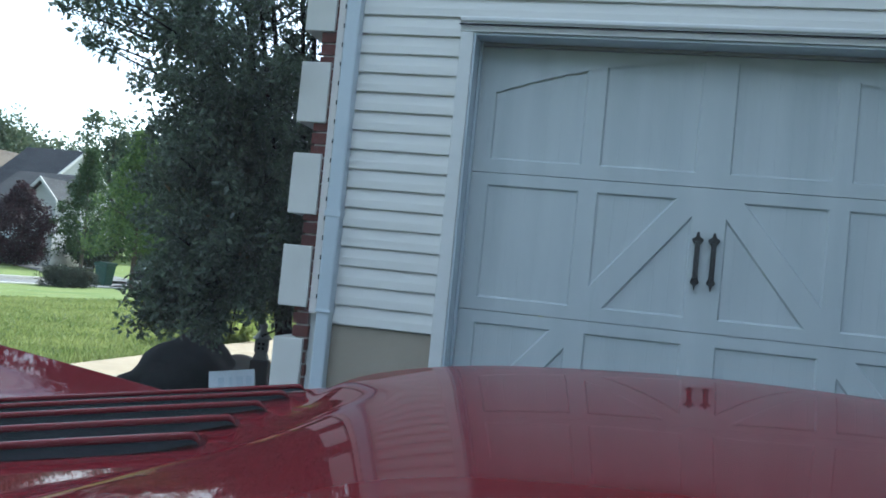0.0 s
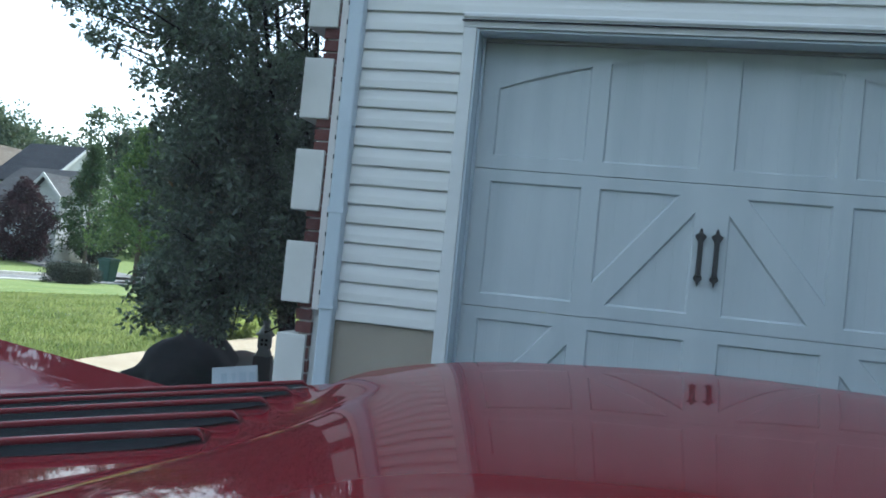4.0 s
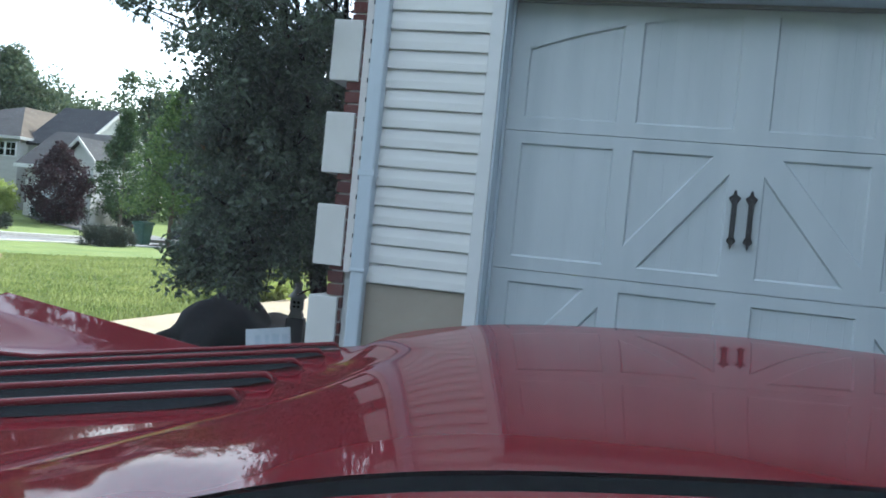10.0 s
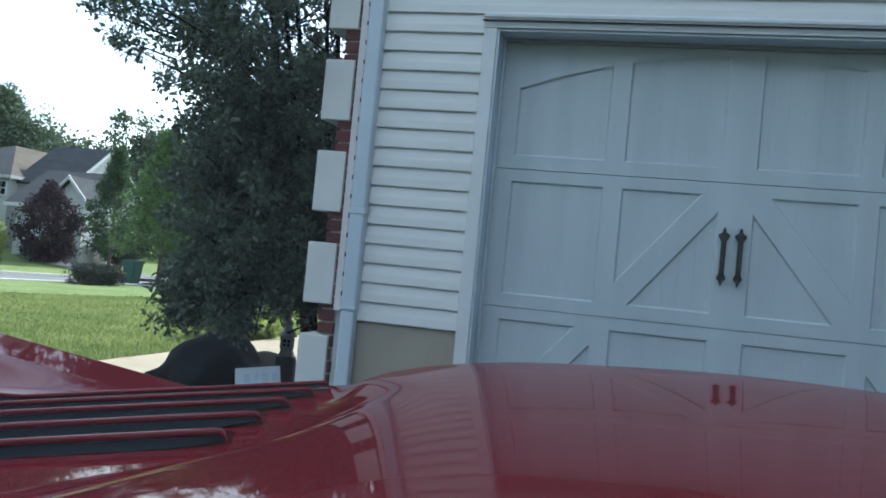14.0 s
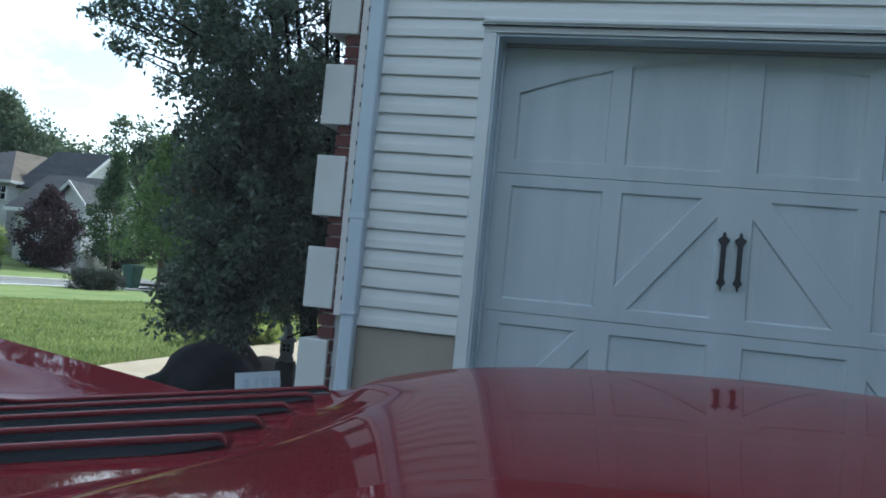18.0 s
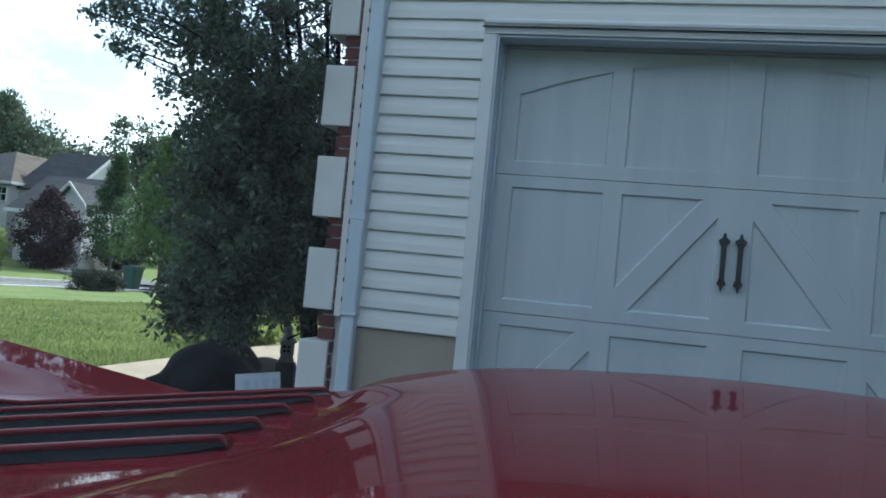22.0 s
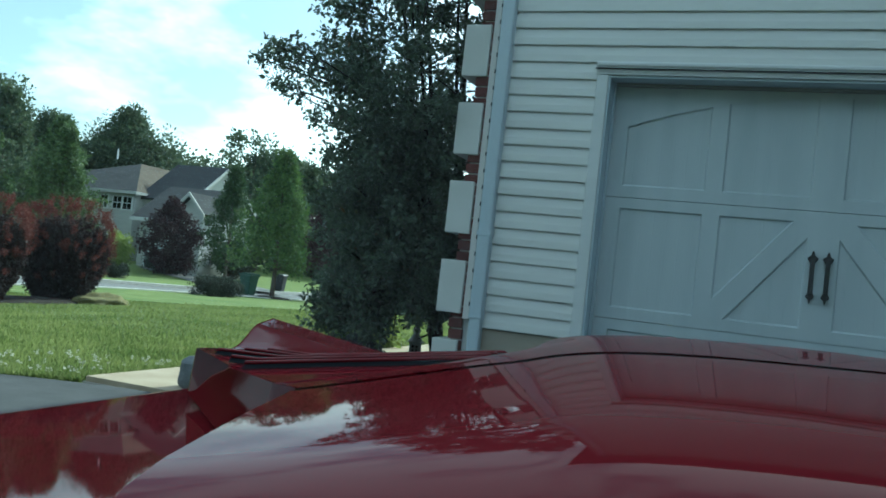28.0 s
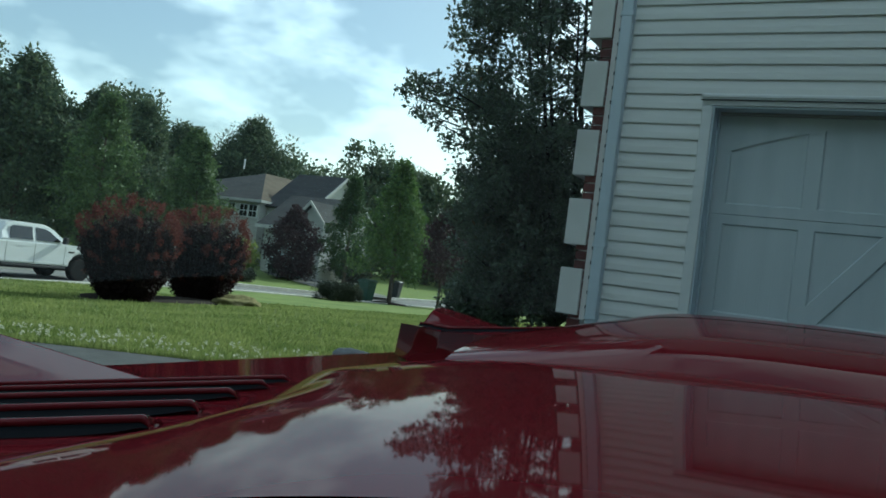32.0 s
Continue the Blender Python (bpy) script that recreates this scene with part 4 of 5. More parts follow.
def build_holly():
    rng = random.Random(11)
    X, Y = -1.50, 0.62
    g = land(X, Y)
    root = thing("holly_tree", (X, Y, g), 0, "tall dense dark green holly tree beside the house corner", "holly tree")
    outline = ((0.0, 0.10), (0.35, 0.15), (0.6, 0.40), (0.86, 0.50), (1.2, 0.52), (1.56, 0.60), (1.9, 0.77), (2.2, 0.86), (2.45, 0.90), (2.75, 0.85), (3.1, 0.76), (4.0, 0.64), (5.0, 0.4), (5.6, 0.12))
    def reach(z):
        return blend(outline, min(5.6, max(0.0, z)))
    bm = bmesh.new()
    tips = []
    for k in range(6):
        a = k * 1.047 + 0.4
        tips += limbs(bm, (0.36 + 0.06 * math.cos(a), 0.46 + 0.06 * math.sin(a), -0.05), (0.05 + 0.36 * math.cos(a), 0.36 * math.sin(a), 4.9 - 0.35 * k), 0.024, 15, lambda t: reach(t * 5.6) * 0.62, rng, 0.2)
    c, s = [], []
    # leafy boughs: strings of clumps that rise outwards, with gaps between them
    for k in range(300):
        z = 0.72 + 4.7 * rng.random() ** 1.15
        a = rng.random() * math.tau
        r = reach(z) * (0.55 + 0.5 * rng.random()) * (1 + 0.12 * math.sin(3 * a + z * 2.2))
        for t in (1.0, 0.72):
            c.append((math.cos(a) * r * t, math.sin(a) * r * t, z - 0.16 * (1 - t)))
            s.append(0.07 + 0.09 * rng.random())
    # the dense heart
    for k in range(215):
        z = 0.80 + 1.35 * rng.random() ** 1.2
        a = rng.random() * math.tau
        r = reach(z) * 0.72 * rng.random() ** 0.6
        c.append((math.cos(a) * r, math.sin(a) * r, z))
        s.append(0.13 + 0.10 * rng.random())
    for k in range(22):
        z = 2.2 + 1.9 * rng.random()
        a = rng.random() * math.tau
        r = reach(z) * 0.5 * rng.random()
        c.append((math.cos(a) * r, math.sin(a) * r, z))
        s.append(0.15)
    c += [tuple(t) for t in tips]
    s += [0.12] * len(tips)
    # low growth against the house corner
    for k in range(90):
        c.append((rng.uniform(-0.2, 0.54), rng.uniform(-0.25, 0.40), rng.uniform(0.86, 1.9)))
        s.append(0.14)
    # the side towards the house is thin higher up
    gone = random.Random(5)
    pairs = [(p, q) for p, q in zip(c, s) if not (p[0] > 0.10 and p[2] > 1.15 and gone.random() < 0.52)]
    c, s = [p for p, q in pairs], [q for p, q in pairs]
    # sprays that stand out of the outline
    sprays = []
    for k in range(120):
        z = 0.55 + 4.0 * rng.random()
        a = rng.random() * math.tau
        r = reach(z)
        p0 = Vector((math.cos(a) * r * 0.7, math.sin(a) * r * 0.7, z))
        far = r + 0.08 + 0.20 * rng.random() * smooth(1.2, 2.3, z) * smooth(3.4, 2.8, z)
        p1 = Vector((math.cos(a) * far, math.sin(a) * far, z + 0.10))
        add_tube(bm, [p0, p0.lerp(p1, 0.5), p1], [0.008, 0.005, 0.002], 4)
        sprays += [tuple(p0.lerp(p1, t)) for t in (0.7, 0.88, 1.0)]
    for k in range(34):
        a = rng.uniform(2.2, 5.6)
        z = 0.50 + 0.30 * rng.random()
        p0 = Vector((0.05 + 0.12 * math.cos(a), 0.12 * math.sin(a), z + 0.16))
        far = 0.32 + 0.26 * rng.random()
        p1 = Vector((math.cos(a) * far, math.sin(a) * far, z - 0.03))
        add_tube(bm, [p0, p0.lerp(p1, 0.5) + Vector((0, 0, 0.03)), p1], [0.007, 0.005, 0.002], 4)
        sprays += [tuple(p0.lerp(p1, t)) for t in (0.5, 0.75, 1.0)]
    # stems painted near black for the shade among the leaves
    part("trunk", bm, M_SHADED_BARK, root)
    keep = lambda p: (p[:, 0] + X < -0.93) & (p[:, 2] > np.where(p[:, 0] < 0.15, 0.44, 0.74) + 0.09 * np.sin(p[:, 0] * 9 + 1.0) + 0.05 * np.sin(p[:, 0] * 31))
    leaves("crown", c, s, 128, 0.039, M_HOLLY, 5, root, keep, 0.55)
    leaves("spray_leaves", sprays, [0.07] * len(sprays), 34, 0.040, M_HOLLY, 6, root, keep, 0.55)
    young = [p for i, p in enumerate(c) if i % 11 == 0]
    leaves("young_leaves", young, [0.2] * len(young), 9, 0.040, M_HOLLY_NEW, 7, root, keep, 0.5)


build_holly()


def barberry(x, y, top, radius, seed, lean):
    """A vase-shaped bush: stems from a narrow foot to a wide rounded head."""
    rng = random.Random(seed)
    g = land(x, y)
    h = top - g
    root = thing("barberry_bush", (x, y, g), 0, "rounded dark red barberry bush with sunlit tips painted brighter red", "bush", "barberry bushes in the lawn bed")
    outline = ((0.0, 0.44), (0.12, 0.54), (0.3, 0.77), (0.5, 0.95), (0.64, 1.0), (0.78, 0.93), (0.9, 0.70), (1.0, 0.25))
    bm = bmesh.new()
    c, tips = [], []
    for k in range(330):
        a = rng.random() * math.tau
        z = 0.12 + 0.86 * rng.random() ** 0.75
        q = 1.0 if k % 3 else rng.random() ** 0.5
        r = radius * blend(outline, z) * q * (0.95 + 0.10 * math.sin(3 * a + seed) + 0.06 * math.sin(5 * a + 9 * z))
        p = Vector((math.cos(a) * r + lean * z * h, math.sin(a) * r, z * h))
        base = Vector((math.cos(a) * radius * 0.30 * q, math.sin(a) * radius * 0.30 * q, 0))
        mid = base.lerp(p, 0.5) + Vector((math.cos(a) * r * 0.10, math.sin(a) * r * 0.10, 0))
        add_tube(bm, [base, mid, p], [0.011, 0.007, 0.003], 4)
        for t in (0.12, 0.24, 0.36, 0.48, 0.60, 0.72, 0.84):
            c.append(tuple(base.lerp(mid, t * 2) if t < 0.5 else mid.lerp(p, t * 2 - 1)))
        if q == 1.0 and z > 0.15 + 0.65 * rng.random():
            out = Vector((math.cos(a) * (1.2 - z), math.sin(a) * (1.2 - z), z)).normalized()
            for t in (0.0, 0.06, 0.13):
                tips.append(tuple(p + out * (t + 0.06 * rng.random())))
    part("branchwork", bm, M_BARK, root)
    # near-black leaves paint the shaded inside, bright red ones the sunlit outside
    leaves("foliage", c, [radius * 0.13] * len(c), 34, 0.065, M_RED_SHADED, seed, root, lambda p: p[:, 2] > 0.06)
    leaves("tip_leaves", tips, [radius * 0.06] * len(tips), 22, 0.045, M_RED_SUNLIT, seed + 1, root, lambda p: p[:, 2] > 0.1)


barberry(-13.80, 8.05, 1.52, 1.0, 21, 0.0)
barberry(-14.45, 11.05, 1.66, 1.04, 22, 0.05)


def mound(name, x, y, rx, ry, h, mat, label, category, seed, rough=0.12, kind="", lean=0.0, z=None):
    bm = bmesh.new()
    bmesh.ops.create_icosphere(bm, subdivisions=4, radius=1.0)
    for v in bm.verts:
        p = v.co.copy()
        k = 1 + rough * noise.noise(p * 1.7 + Vector((seed, 0, 0))) * 2 + rough * 0.5 * noise.noise(p * 4.5 + Vector((0, seed, 0)))
        v.co = Vector((p.x * rx * k, p.y * ry * k, max(-0.15, p.z) * h * k * (1 - lean * max(0.0, -p.x))))
    ob = mesh_object(name, bm, mat, smooth=True)
    ob.location = (x, y, land(x, y) if z is None else z)
    return tagged(ob, label, category, kind=kind)


mound("mulch_bed", -14.2, 9.6, 1.0, 2.5, 0.14, M_MULCH, "dark mulch bed under the barberry bushes", "mulch bed", 3, 0.10, "structure")
mound("clippings_mound", -13.6, 11.4, 0.6, 0.75, 0.24, M_STRAW, "small olive heap of dry garden clippings by the bush", "mulch heap", 4, 0.25)
tagged(mesh_object("flower_bed", box(-2.40, -0.82, -0.1, 9.6, -0.4, -0.10, 0.01), M_MULCH), "dark mulch flower bed between walkway and house", "flower bed", kind="structure")
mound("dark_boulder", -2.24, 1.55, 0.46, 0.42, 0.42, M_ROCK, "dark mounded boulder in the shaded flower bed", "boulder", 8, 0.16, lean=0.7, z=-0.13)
mound("mulch_mound", -1.74, 1.95, 0.66, 0.50, 0.24, M_MULCH, "low mound of dark mulch in the shaded flower bed", "mulch mound", 12, 0.16, z=-0.12)


def build_edging_stone():
    bm = bmesh.new()
    bmesh.ops.create_icosphere(bm, subdivisions=3, radius=1.0)
    for v in bm.verts:
        p = v.co
        q = Vector([math.copysign(abs(c) ** 0.55, c) for c in p])
        k = 1 + 0.10 * noise.noise(q * 1.4) + 0.03 * noise.noise(q * 5)
        v.co = Vector((q.x * 0.20 * k, q.y * 0.15 * k, q.z * 0.13 * k))
    ob = mesh_object("edging_stone", bm, M_GREY_STONE)
    ob.matrix_basis = pose(-2.62, 0.20, 0.0, 0, 8, 25)
    tagged(ob, "rough grey stone at the corner of the walkway", "stone")


build_edging_stone()


def build_plaque():
    root = thing("address_plaque", (-1.265, 0.36, -0.08), 20, "pale blue-grey slanted plaque in the flower bed", "plaque")
    root.matrix_basis = pose(-1.265, 0.36, -0.085, 0, -8, 20)
    bm = prism([(-0.03, 0.0), (0.10, 0.0), (0.14, 0.31), (0.11, 0.315)], "x", -0.13, 0.13)
    part("block", bm, M_PLAQUE, root)
    for k, (x, w) in enumerate(((-0.06, 0.035), (-0.005, 0.02), (0.045, 0.04), (0.10, 0.035))):
        ob = part("bar", box(x - w / 2, x + w / 2, -0.003, 0.003, -0.03, 0.03), M_PLAQUE_BAR, root)
        ob.matrix_basis = pose(0, 0.0815, 0.25, -24, 0, 0)


build_plaque()


def build_lantern():
    root = thing("garden_lantern", (-1.515, 1.245, 0.213), 16, "small grey stone pagoda lantern in the flower bed", "garden lantern")
    root.scale = (0.51, 0.51, 0.51)
    part("plinth", box(-0.12, 0.12, -0.12, 0.12, -0.64, -0.002, 0.012), M_MULCH_STONE, root)
    part("base", prism([(-0.10, 0), (0.10, 0), (0.085, 0.05), (0.065, 0.10), (-0.065, 0.10), (-0.085, 0.05)], "y", -0.09, 0.09), M_LANTERN, root)
    house = part("light_box", box(-0.085, 0.085, -0.085, 0.085, 0.10, 0.27, 0.008), M_LANTERN, root)
    for x in (-0.028, 0.028):
        for z in (0.155, 0.212):
            part("window", box(x - 0.018, x + 0.018, -0.0875, -0.08, z - 0.018, z + 0.018), M_SLOT, house)
    bm = bmesh.new()
    add_lathe(bm, [(0.13, 0.27), (0.125, 0.285), (0.09, 0.32), (0.06, 0.37), (0.045, 0.40), (0.05, 0.415), (0.062, 0.44), (0.055, 0.47), (0.03, 0.495), (0.012, 0.52)], 18)
    part("roof", bm, M_LANTERN, root, smooth=True)


build_lantern()


def shrub(name, x, y, rx, ry, h, mat, label, category, seed, n=90, per=40, leaf=0.07, boxy=0.0, group="", z=None):
    rng = random.Random(seed)
    g = (land(x, y) if z is None else z)
    root = thing(name, (x, y, g), 0, label, category, group)
    bm = bmesh.new()
    c = []
    for k in range(n):
        d = Vector((rng.gauss(0, 1), rng.gauss(0, 1), rng.gauss(0, 1))).normalized()
        if boxy:
            m = max(abs(d.x), abs(d.y), abs(d.z))
            d = d.lerp(d / m, boxy)
        r = (0.55 + 0.45 * rng.random())
        p = Vector((d.x * rx * r, d.y * ry * r, h * 0.52 + d.z * h * 0.46 * r))
        c.append(tuple(p))
        if k % 4 == 0:
            add_tube(bm, [(p.x * 0.15, p.y * 0.15, 0), (p.x * 0.6, p.y * 0.6, p.z * 0.6), p], [0.02, 0.012, 0.004], 4)
    part("branchwork", bm, M_BARK, root)
    leaves("foliage", c, [min(rx, ry, h) * 0.22] * n, per, leaf, mat, seed, root, lambda p: p[:, 2] > 0.02)
    return root


# lit leafy plant and far lawn edge seen below the holly
shrub("hosta", -3.85, 5.3, 0.42, 0.6, 0.42, M_LIME_LEAF, "bright yellow-green leafy perennial beyond the holly", "perennial", 31, 60, 30, 0.14)

# street trees, hedge and bins by the kerb
tree("street_tree", -20.3, 30.1, 5.7, 1.6, 1.25, M_STREET_LEAF, "young green street tree with a slim trunk", "tree", 41, 0.17, 50, 270, conic=0.7, group="young street trees")
tree("street_tree", -32.3, 43.8, 6.3, 1.7, 1.1, M_DEEP_LEAF, "young green street tree beyond the clipped hedge", "tree", 42, 0.17, 50, 250, conic=0.7, group="young street trees")
tree("plum_tree", -19.3, 33.2, 3.75, 1.75, 1.5, M_PLUM_LEAF, "purple-leaved plum tree near the kerb", "tree", 43, 0.15, 40, 170)
tree("plum_tree", -35.6, 42.1, 3.75, 1.75, 0.5, M_PLUM_LEAF, "dark purple plum tree before the far house", "tree", 44, 0.2, 44, 230, conic=-0.8)
shrub("clipped_hedge", -18.8, 23.6, 0.55, 1.15, 0.72, M_HEDGE_LEAF, "low clipped dark hedge by the street", "hedge", 45, 420, 40, 0.06, 1.0)
mound("tree_mulch_ring", -20.3, 30.1, 0.9, 0.9, 0.10, M_MULCH, "dark mulch ring round the street tree", "mulch ring", 9, 0.1)
shrub("lime_shrub", -38.5, 40.3, 1.25, 1.25, 2.4, M_LIME_LEAF, "pale yellow-green shrub before the far house", "shrub", 46, 110, 40, 0.2)
shrub("round_shrub", -29.3, 30.1, 0.75, 0.75, 0.75, M_HEDGE_LEAF, "small round green shrub on the far lawn", "shrub", 47, 60, 40, 0.1)
shrub("tall_shrub", -35.2, 49.0, 1.3, 2.3, 2.7, M_HEDGE_LEAF, "tall dense dark evergreen shrub against the far garage", "shrub", 49, 170, 44, 0.16)
shrub("dark_shrub", -36.7, 43.7, 1.7, 1.5, 1.5, M_HEDGE_LEAF, "dark foundation shrub before the far house", "shrub", 48, 130, 40, 0.15)


def bin_cart(x, y, mat, turn, label):
    root = thing("wheeled_bin", (x, y, land(x, y) - 0.0), turn, label, "bin", "wheeled bins at the kerb")
    bm = bmesh.new()
    lo = [bm.verts.new((sx * 0.22, sy * 0.24, 0.04)) for sx, sy in ((-1, -1), (1, -1), (1, 1), (-1, 1))]
    hi = [bm.verts.new((sx * 0.29, sy * 0.34, 0.92)) for sx, sy in ((-1, -1), (1, -1), (1, 1), (-1, 1))]
    bm.faces.new(lo[::-1])
    bm.faces.new(hi)
    for i in range(4):
        bm.faces.new((lo[i], lo[(i + 1) % 4], hi[(i + 1) % 4], hi[i]))
    bmesh.ops.bevel(bm, geom=list(bm.edges), offset=0.03, segments=2, affect="EDGES")
    body = part("body", bm, mat, root)
    part("rim", box(-0.31, 0.31, -0.36, 0.36, 0.90, 0.94, 0.01), mat, body)
    part("lid", prism([(-0.37, 0.945), (0.37, 0.945), (0.36, 0.99), (0.1, 1.05), (-0.30, 1.03), (-0.37, 0.98)], "x", -0.31, 0.31), mat, root)
    part("handle", box(-0.24, 0.24, 0.37, 0.40, 0.88, 0.91, 0.008), mat, root)
    for s in (-1, 1):
        w = part("wheel", add_wheel(0.13, 0.06), M_TYRE, root)
        w.matrix_basis = pose(s * 0.25, 0.24, 0.13, 0, 90, 0)


bin_cart(-20.9, 29.0, M_BIN, 80, "dark green wheeled bin standing at the kerb")
bin_cart(-25.8, 39.9, M_BIN_DARK, 95, "dark grey wheeled bin standing at the far kerb")


# ---- the white pickup ----
def build_truck():
    x, y = -22.9, 14.5
    root = thing("pickup_truck", (x, y, ground_z(x, 12.0) + 0.03), 0, "white crew-cab pickup truck parked at the kerb", "pickup truck")
    root.scale = (0.93, 0.93, 0.88)
    # y runs forward; the nose is at y = 0
    def body(name, outline, half, mat, inset=0.0, top=None, label=""):
        bm = bmesh.new()
        add_prism(bm, outline, "x", -half, half)
        if top is not None:
            for v in bm.verts:
                if v.co.z > top:
                    v.co.x *= 1 - inset
        es = [e for e in bm.edges if abs(e.verts[0].co.x - e.verts[1].co.x) < 0.01]
        bmesh.ops.bevel(bm, geom=es, offset=0.045, segments=2, affect="EDGES")
        return part(name, bm, mat, root, label)
    def arch_pts(c, r, z):
        return [(c + r * math.cos(a), z + r * math.sin(a)) for a in np.linspace(0, math.pi, 9)]
    low = 0.52
    lower = [(-5.85, low), (-5.85, 1.25), (-3.95, 1.27), (-1.55, 1.29), (-0.85, 1.26), (-0.25, 1.17), (-0.06, 1.08), (-0.02, 0.62), (-0.12, low)] + [(p[0], max(low, p[1])) for p in arch_pts(-0.95, 0.50, 0.50)] + [(p[0], max(low, p[1])) for p in arch_pts(-4.65, 0.50, 0.50)]
    body("body", lower, 0.99, M_TRUCK)
    cab = [(-3.98, 1.2705), (-3.95, 1.62), (-3.80, 1.86), (-3.5, 1.92), (-2.45, 1.91), (-2.15, 1.82), (-1.50, 1.2905)]
    body("cab", cab, 0.93, M_TRUCK, 0.16, 1.5)
    for s in (-1, 1):
        for name, pts in (("rear_door_window", [(-3.72, 1.34), (-3.68, 1.72), (-3.55, 1.78), (-2.88, 1.78), (-2.88, 1.34)]), ("front_door_window", [(-2.76, 1.34), (-2.76, 1.78), (-2.42, 1.76), (-2.22, 1.68), (-1.82, 1.38), (-1.86, 1.34)])):
            bm = bmesh.new()
            add_prism(bm, pts, "x", -0.006, 0.006)
            for v in bm.verts:
                v.co.x += s * (0.940 - 0.30 * max(0.0, v.co.z - 1.29))
            part(name, bm, M_GLASS_DARK, root)
        for yy in (-2.72, -1.62):
            part("door_handle", box(s * 0.99 - 0.02, s * 0.99 + 0.02, yy - 0.72, yy - 0.52, 1.12, 1.15, 0.006), M_TRUCK, root)
        for yy in (-3.86, -2.82, -1.66):
            part("door_seam", box(s * 0.99 - 0.0025, s * 0.99 + 0.0025, yy - 0.006, yy + 0.006, 0.56, 1.24), M_SLOT, root)
        part("side_mirror", box(s * 1.13 - 0.09, s * 1.13 + 0.09, -1.86, -1.74, 1.30, 1.55, 0.03), M_BLACK_IRON, root)
        part("mirror_arm", box(min(s * 0.95, s * 1.07), max(s * 0.95, s * 1.07), -1.82, -1.78, 1.33, 1.37), M_BLACK_IRON, root)
        part("headlamp", box(s * 0.78 - 0.16, s * 0.78 + 0.16, -0.16, -0.015, 0.88, 1.06, 0.02), M_LAMP, root)
        part("badge", box(s * 0.99 - 0.003, s * 0.99 + 0.004, -1.52, -1.28, 1.0, 1.06), M_BLACK_IRON, root)
        part("rocker_step", box(s * 0.97 - 0.07, s * 0.97 + 0.07, -4.0, -1.6, 0.42, 0.50, 0.02), M_BLACK_IRON, root)
        for c in (-0.95, -4.65):
            w = part("wheel", add_wheel(0.41, 0.28), M_TYRE, root)
            w.matrix_basis = pose(s * 0.84, c, 0.41, 0, 90, 0)
            bm = bmesh.new()
            add_lathe(bm, [(0.03, -0.12), (0.20, -0.11), (0.25, -0.14), (0.25, 0.14), (0.20, 0.11), (0.03, 0.12)], 20)
            part("rim", bm, M_RIM, w)
    part("front_bumper", box(-0.99, 0.99, -0.14, 0.09, 0.52, 0.74, 0.04), M_CHROME, root, "chrome front bumper")
    part("grille", box(-0.58, 0.58, -0.10, 0.012, 0.78, 1.08, 0.02), M_BLACK_IRON, root)
    ws = bmesh.new()
    a = [(-0.76, -2.17, 1.815), (0.76, -2.17, 1.815), (0.86, -1.56, 1.32), (-0.86, -1.56, 1.32)]
    v = [ws.verts.new((p[0], p[1] + 0.012, p[2] + 0.014)) for p in a]
    ws.faces.new(v)
    bmesh.ops.solidify(ws, geom=list(ws.faces), thickness=0.006)
    part("windscreen", ws, M_GLASS_DARK, root)
    part("chassis", box(-0.7, 0.7, -5.7, -0.3, 0.34, 0.56), M_SLOT, root)


build_truck()


# ---- the house across the street ----
def roof_slab(points, mat, parent, name="roof", thick=0.18, label=""):
    bm = bmesh.new()
    bm.faces.new([bm.verts.new(p) for p in points])
    bmesh.ops.recalc_face_normals(bm, faces=bm.faces)
    if bm.faces[:][0].normal.z < 0:
        bmesh.ops.reverse_faces(bm, faces=bm.faces)
    bmesh.ops.solidify(bm, geom=list(bm.faces), thickness=thick)
    return part(name, bm, mat, parent, label)


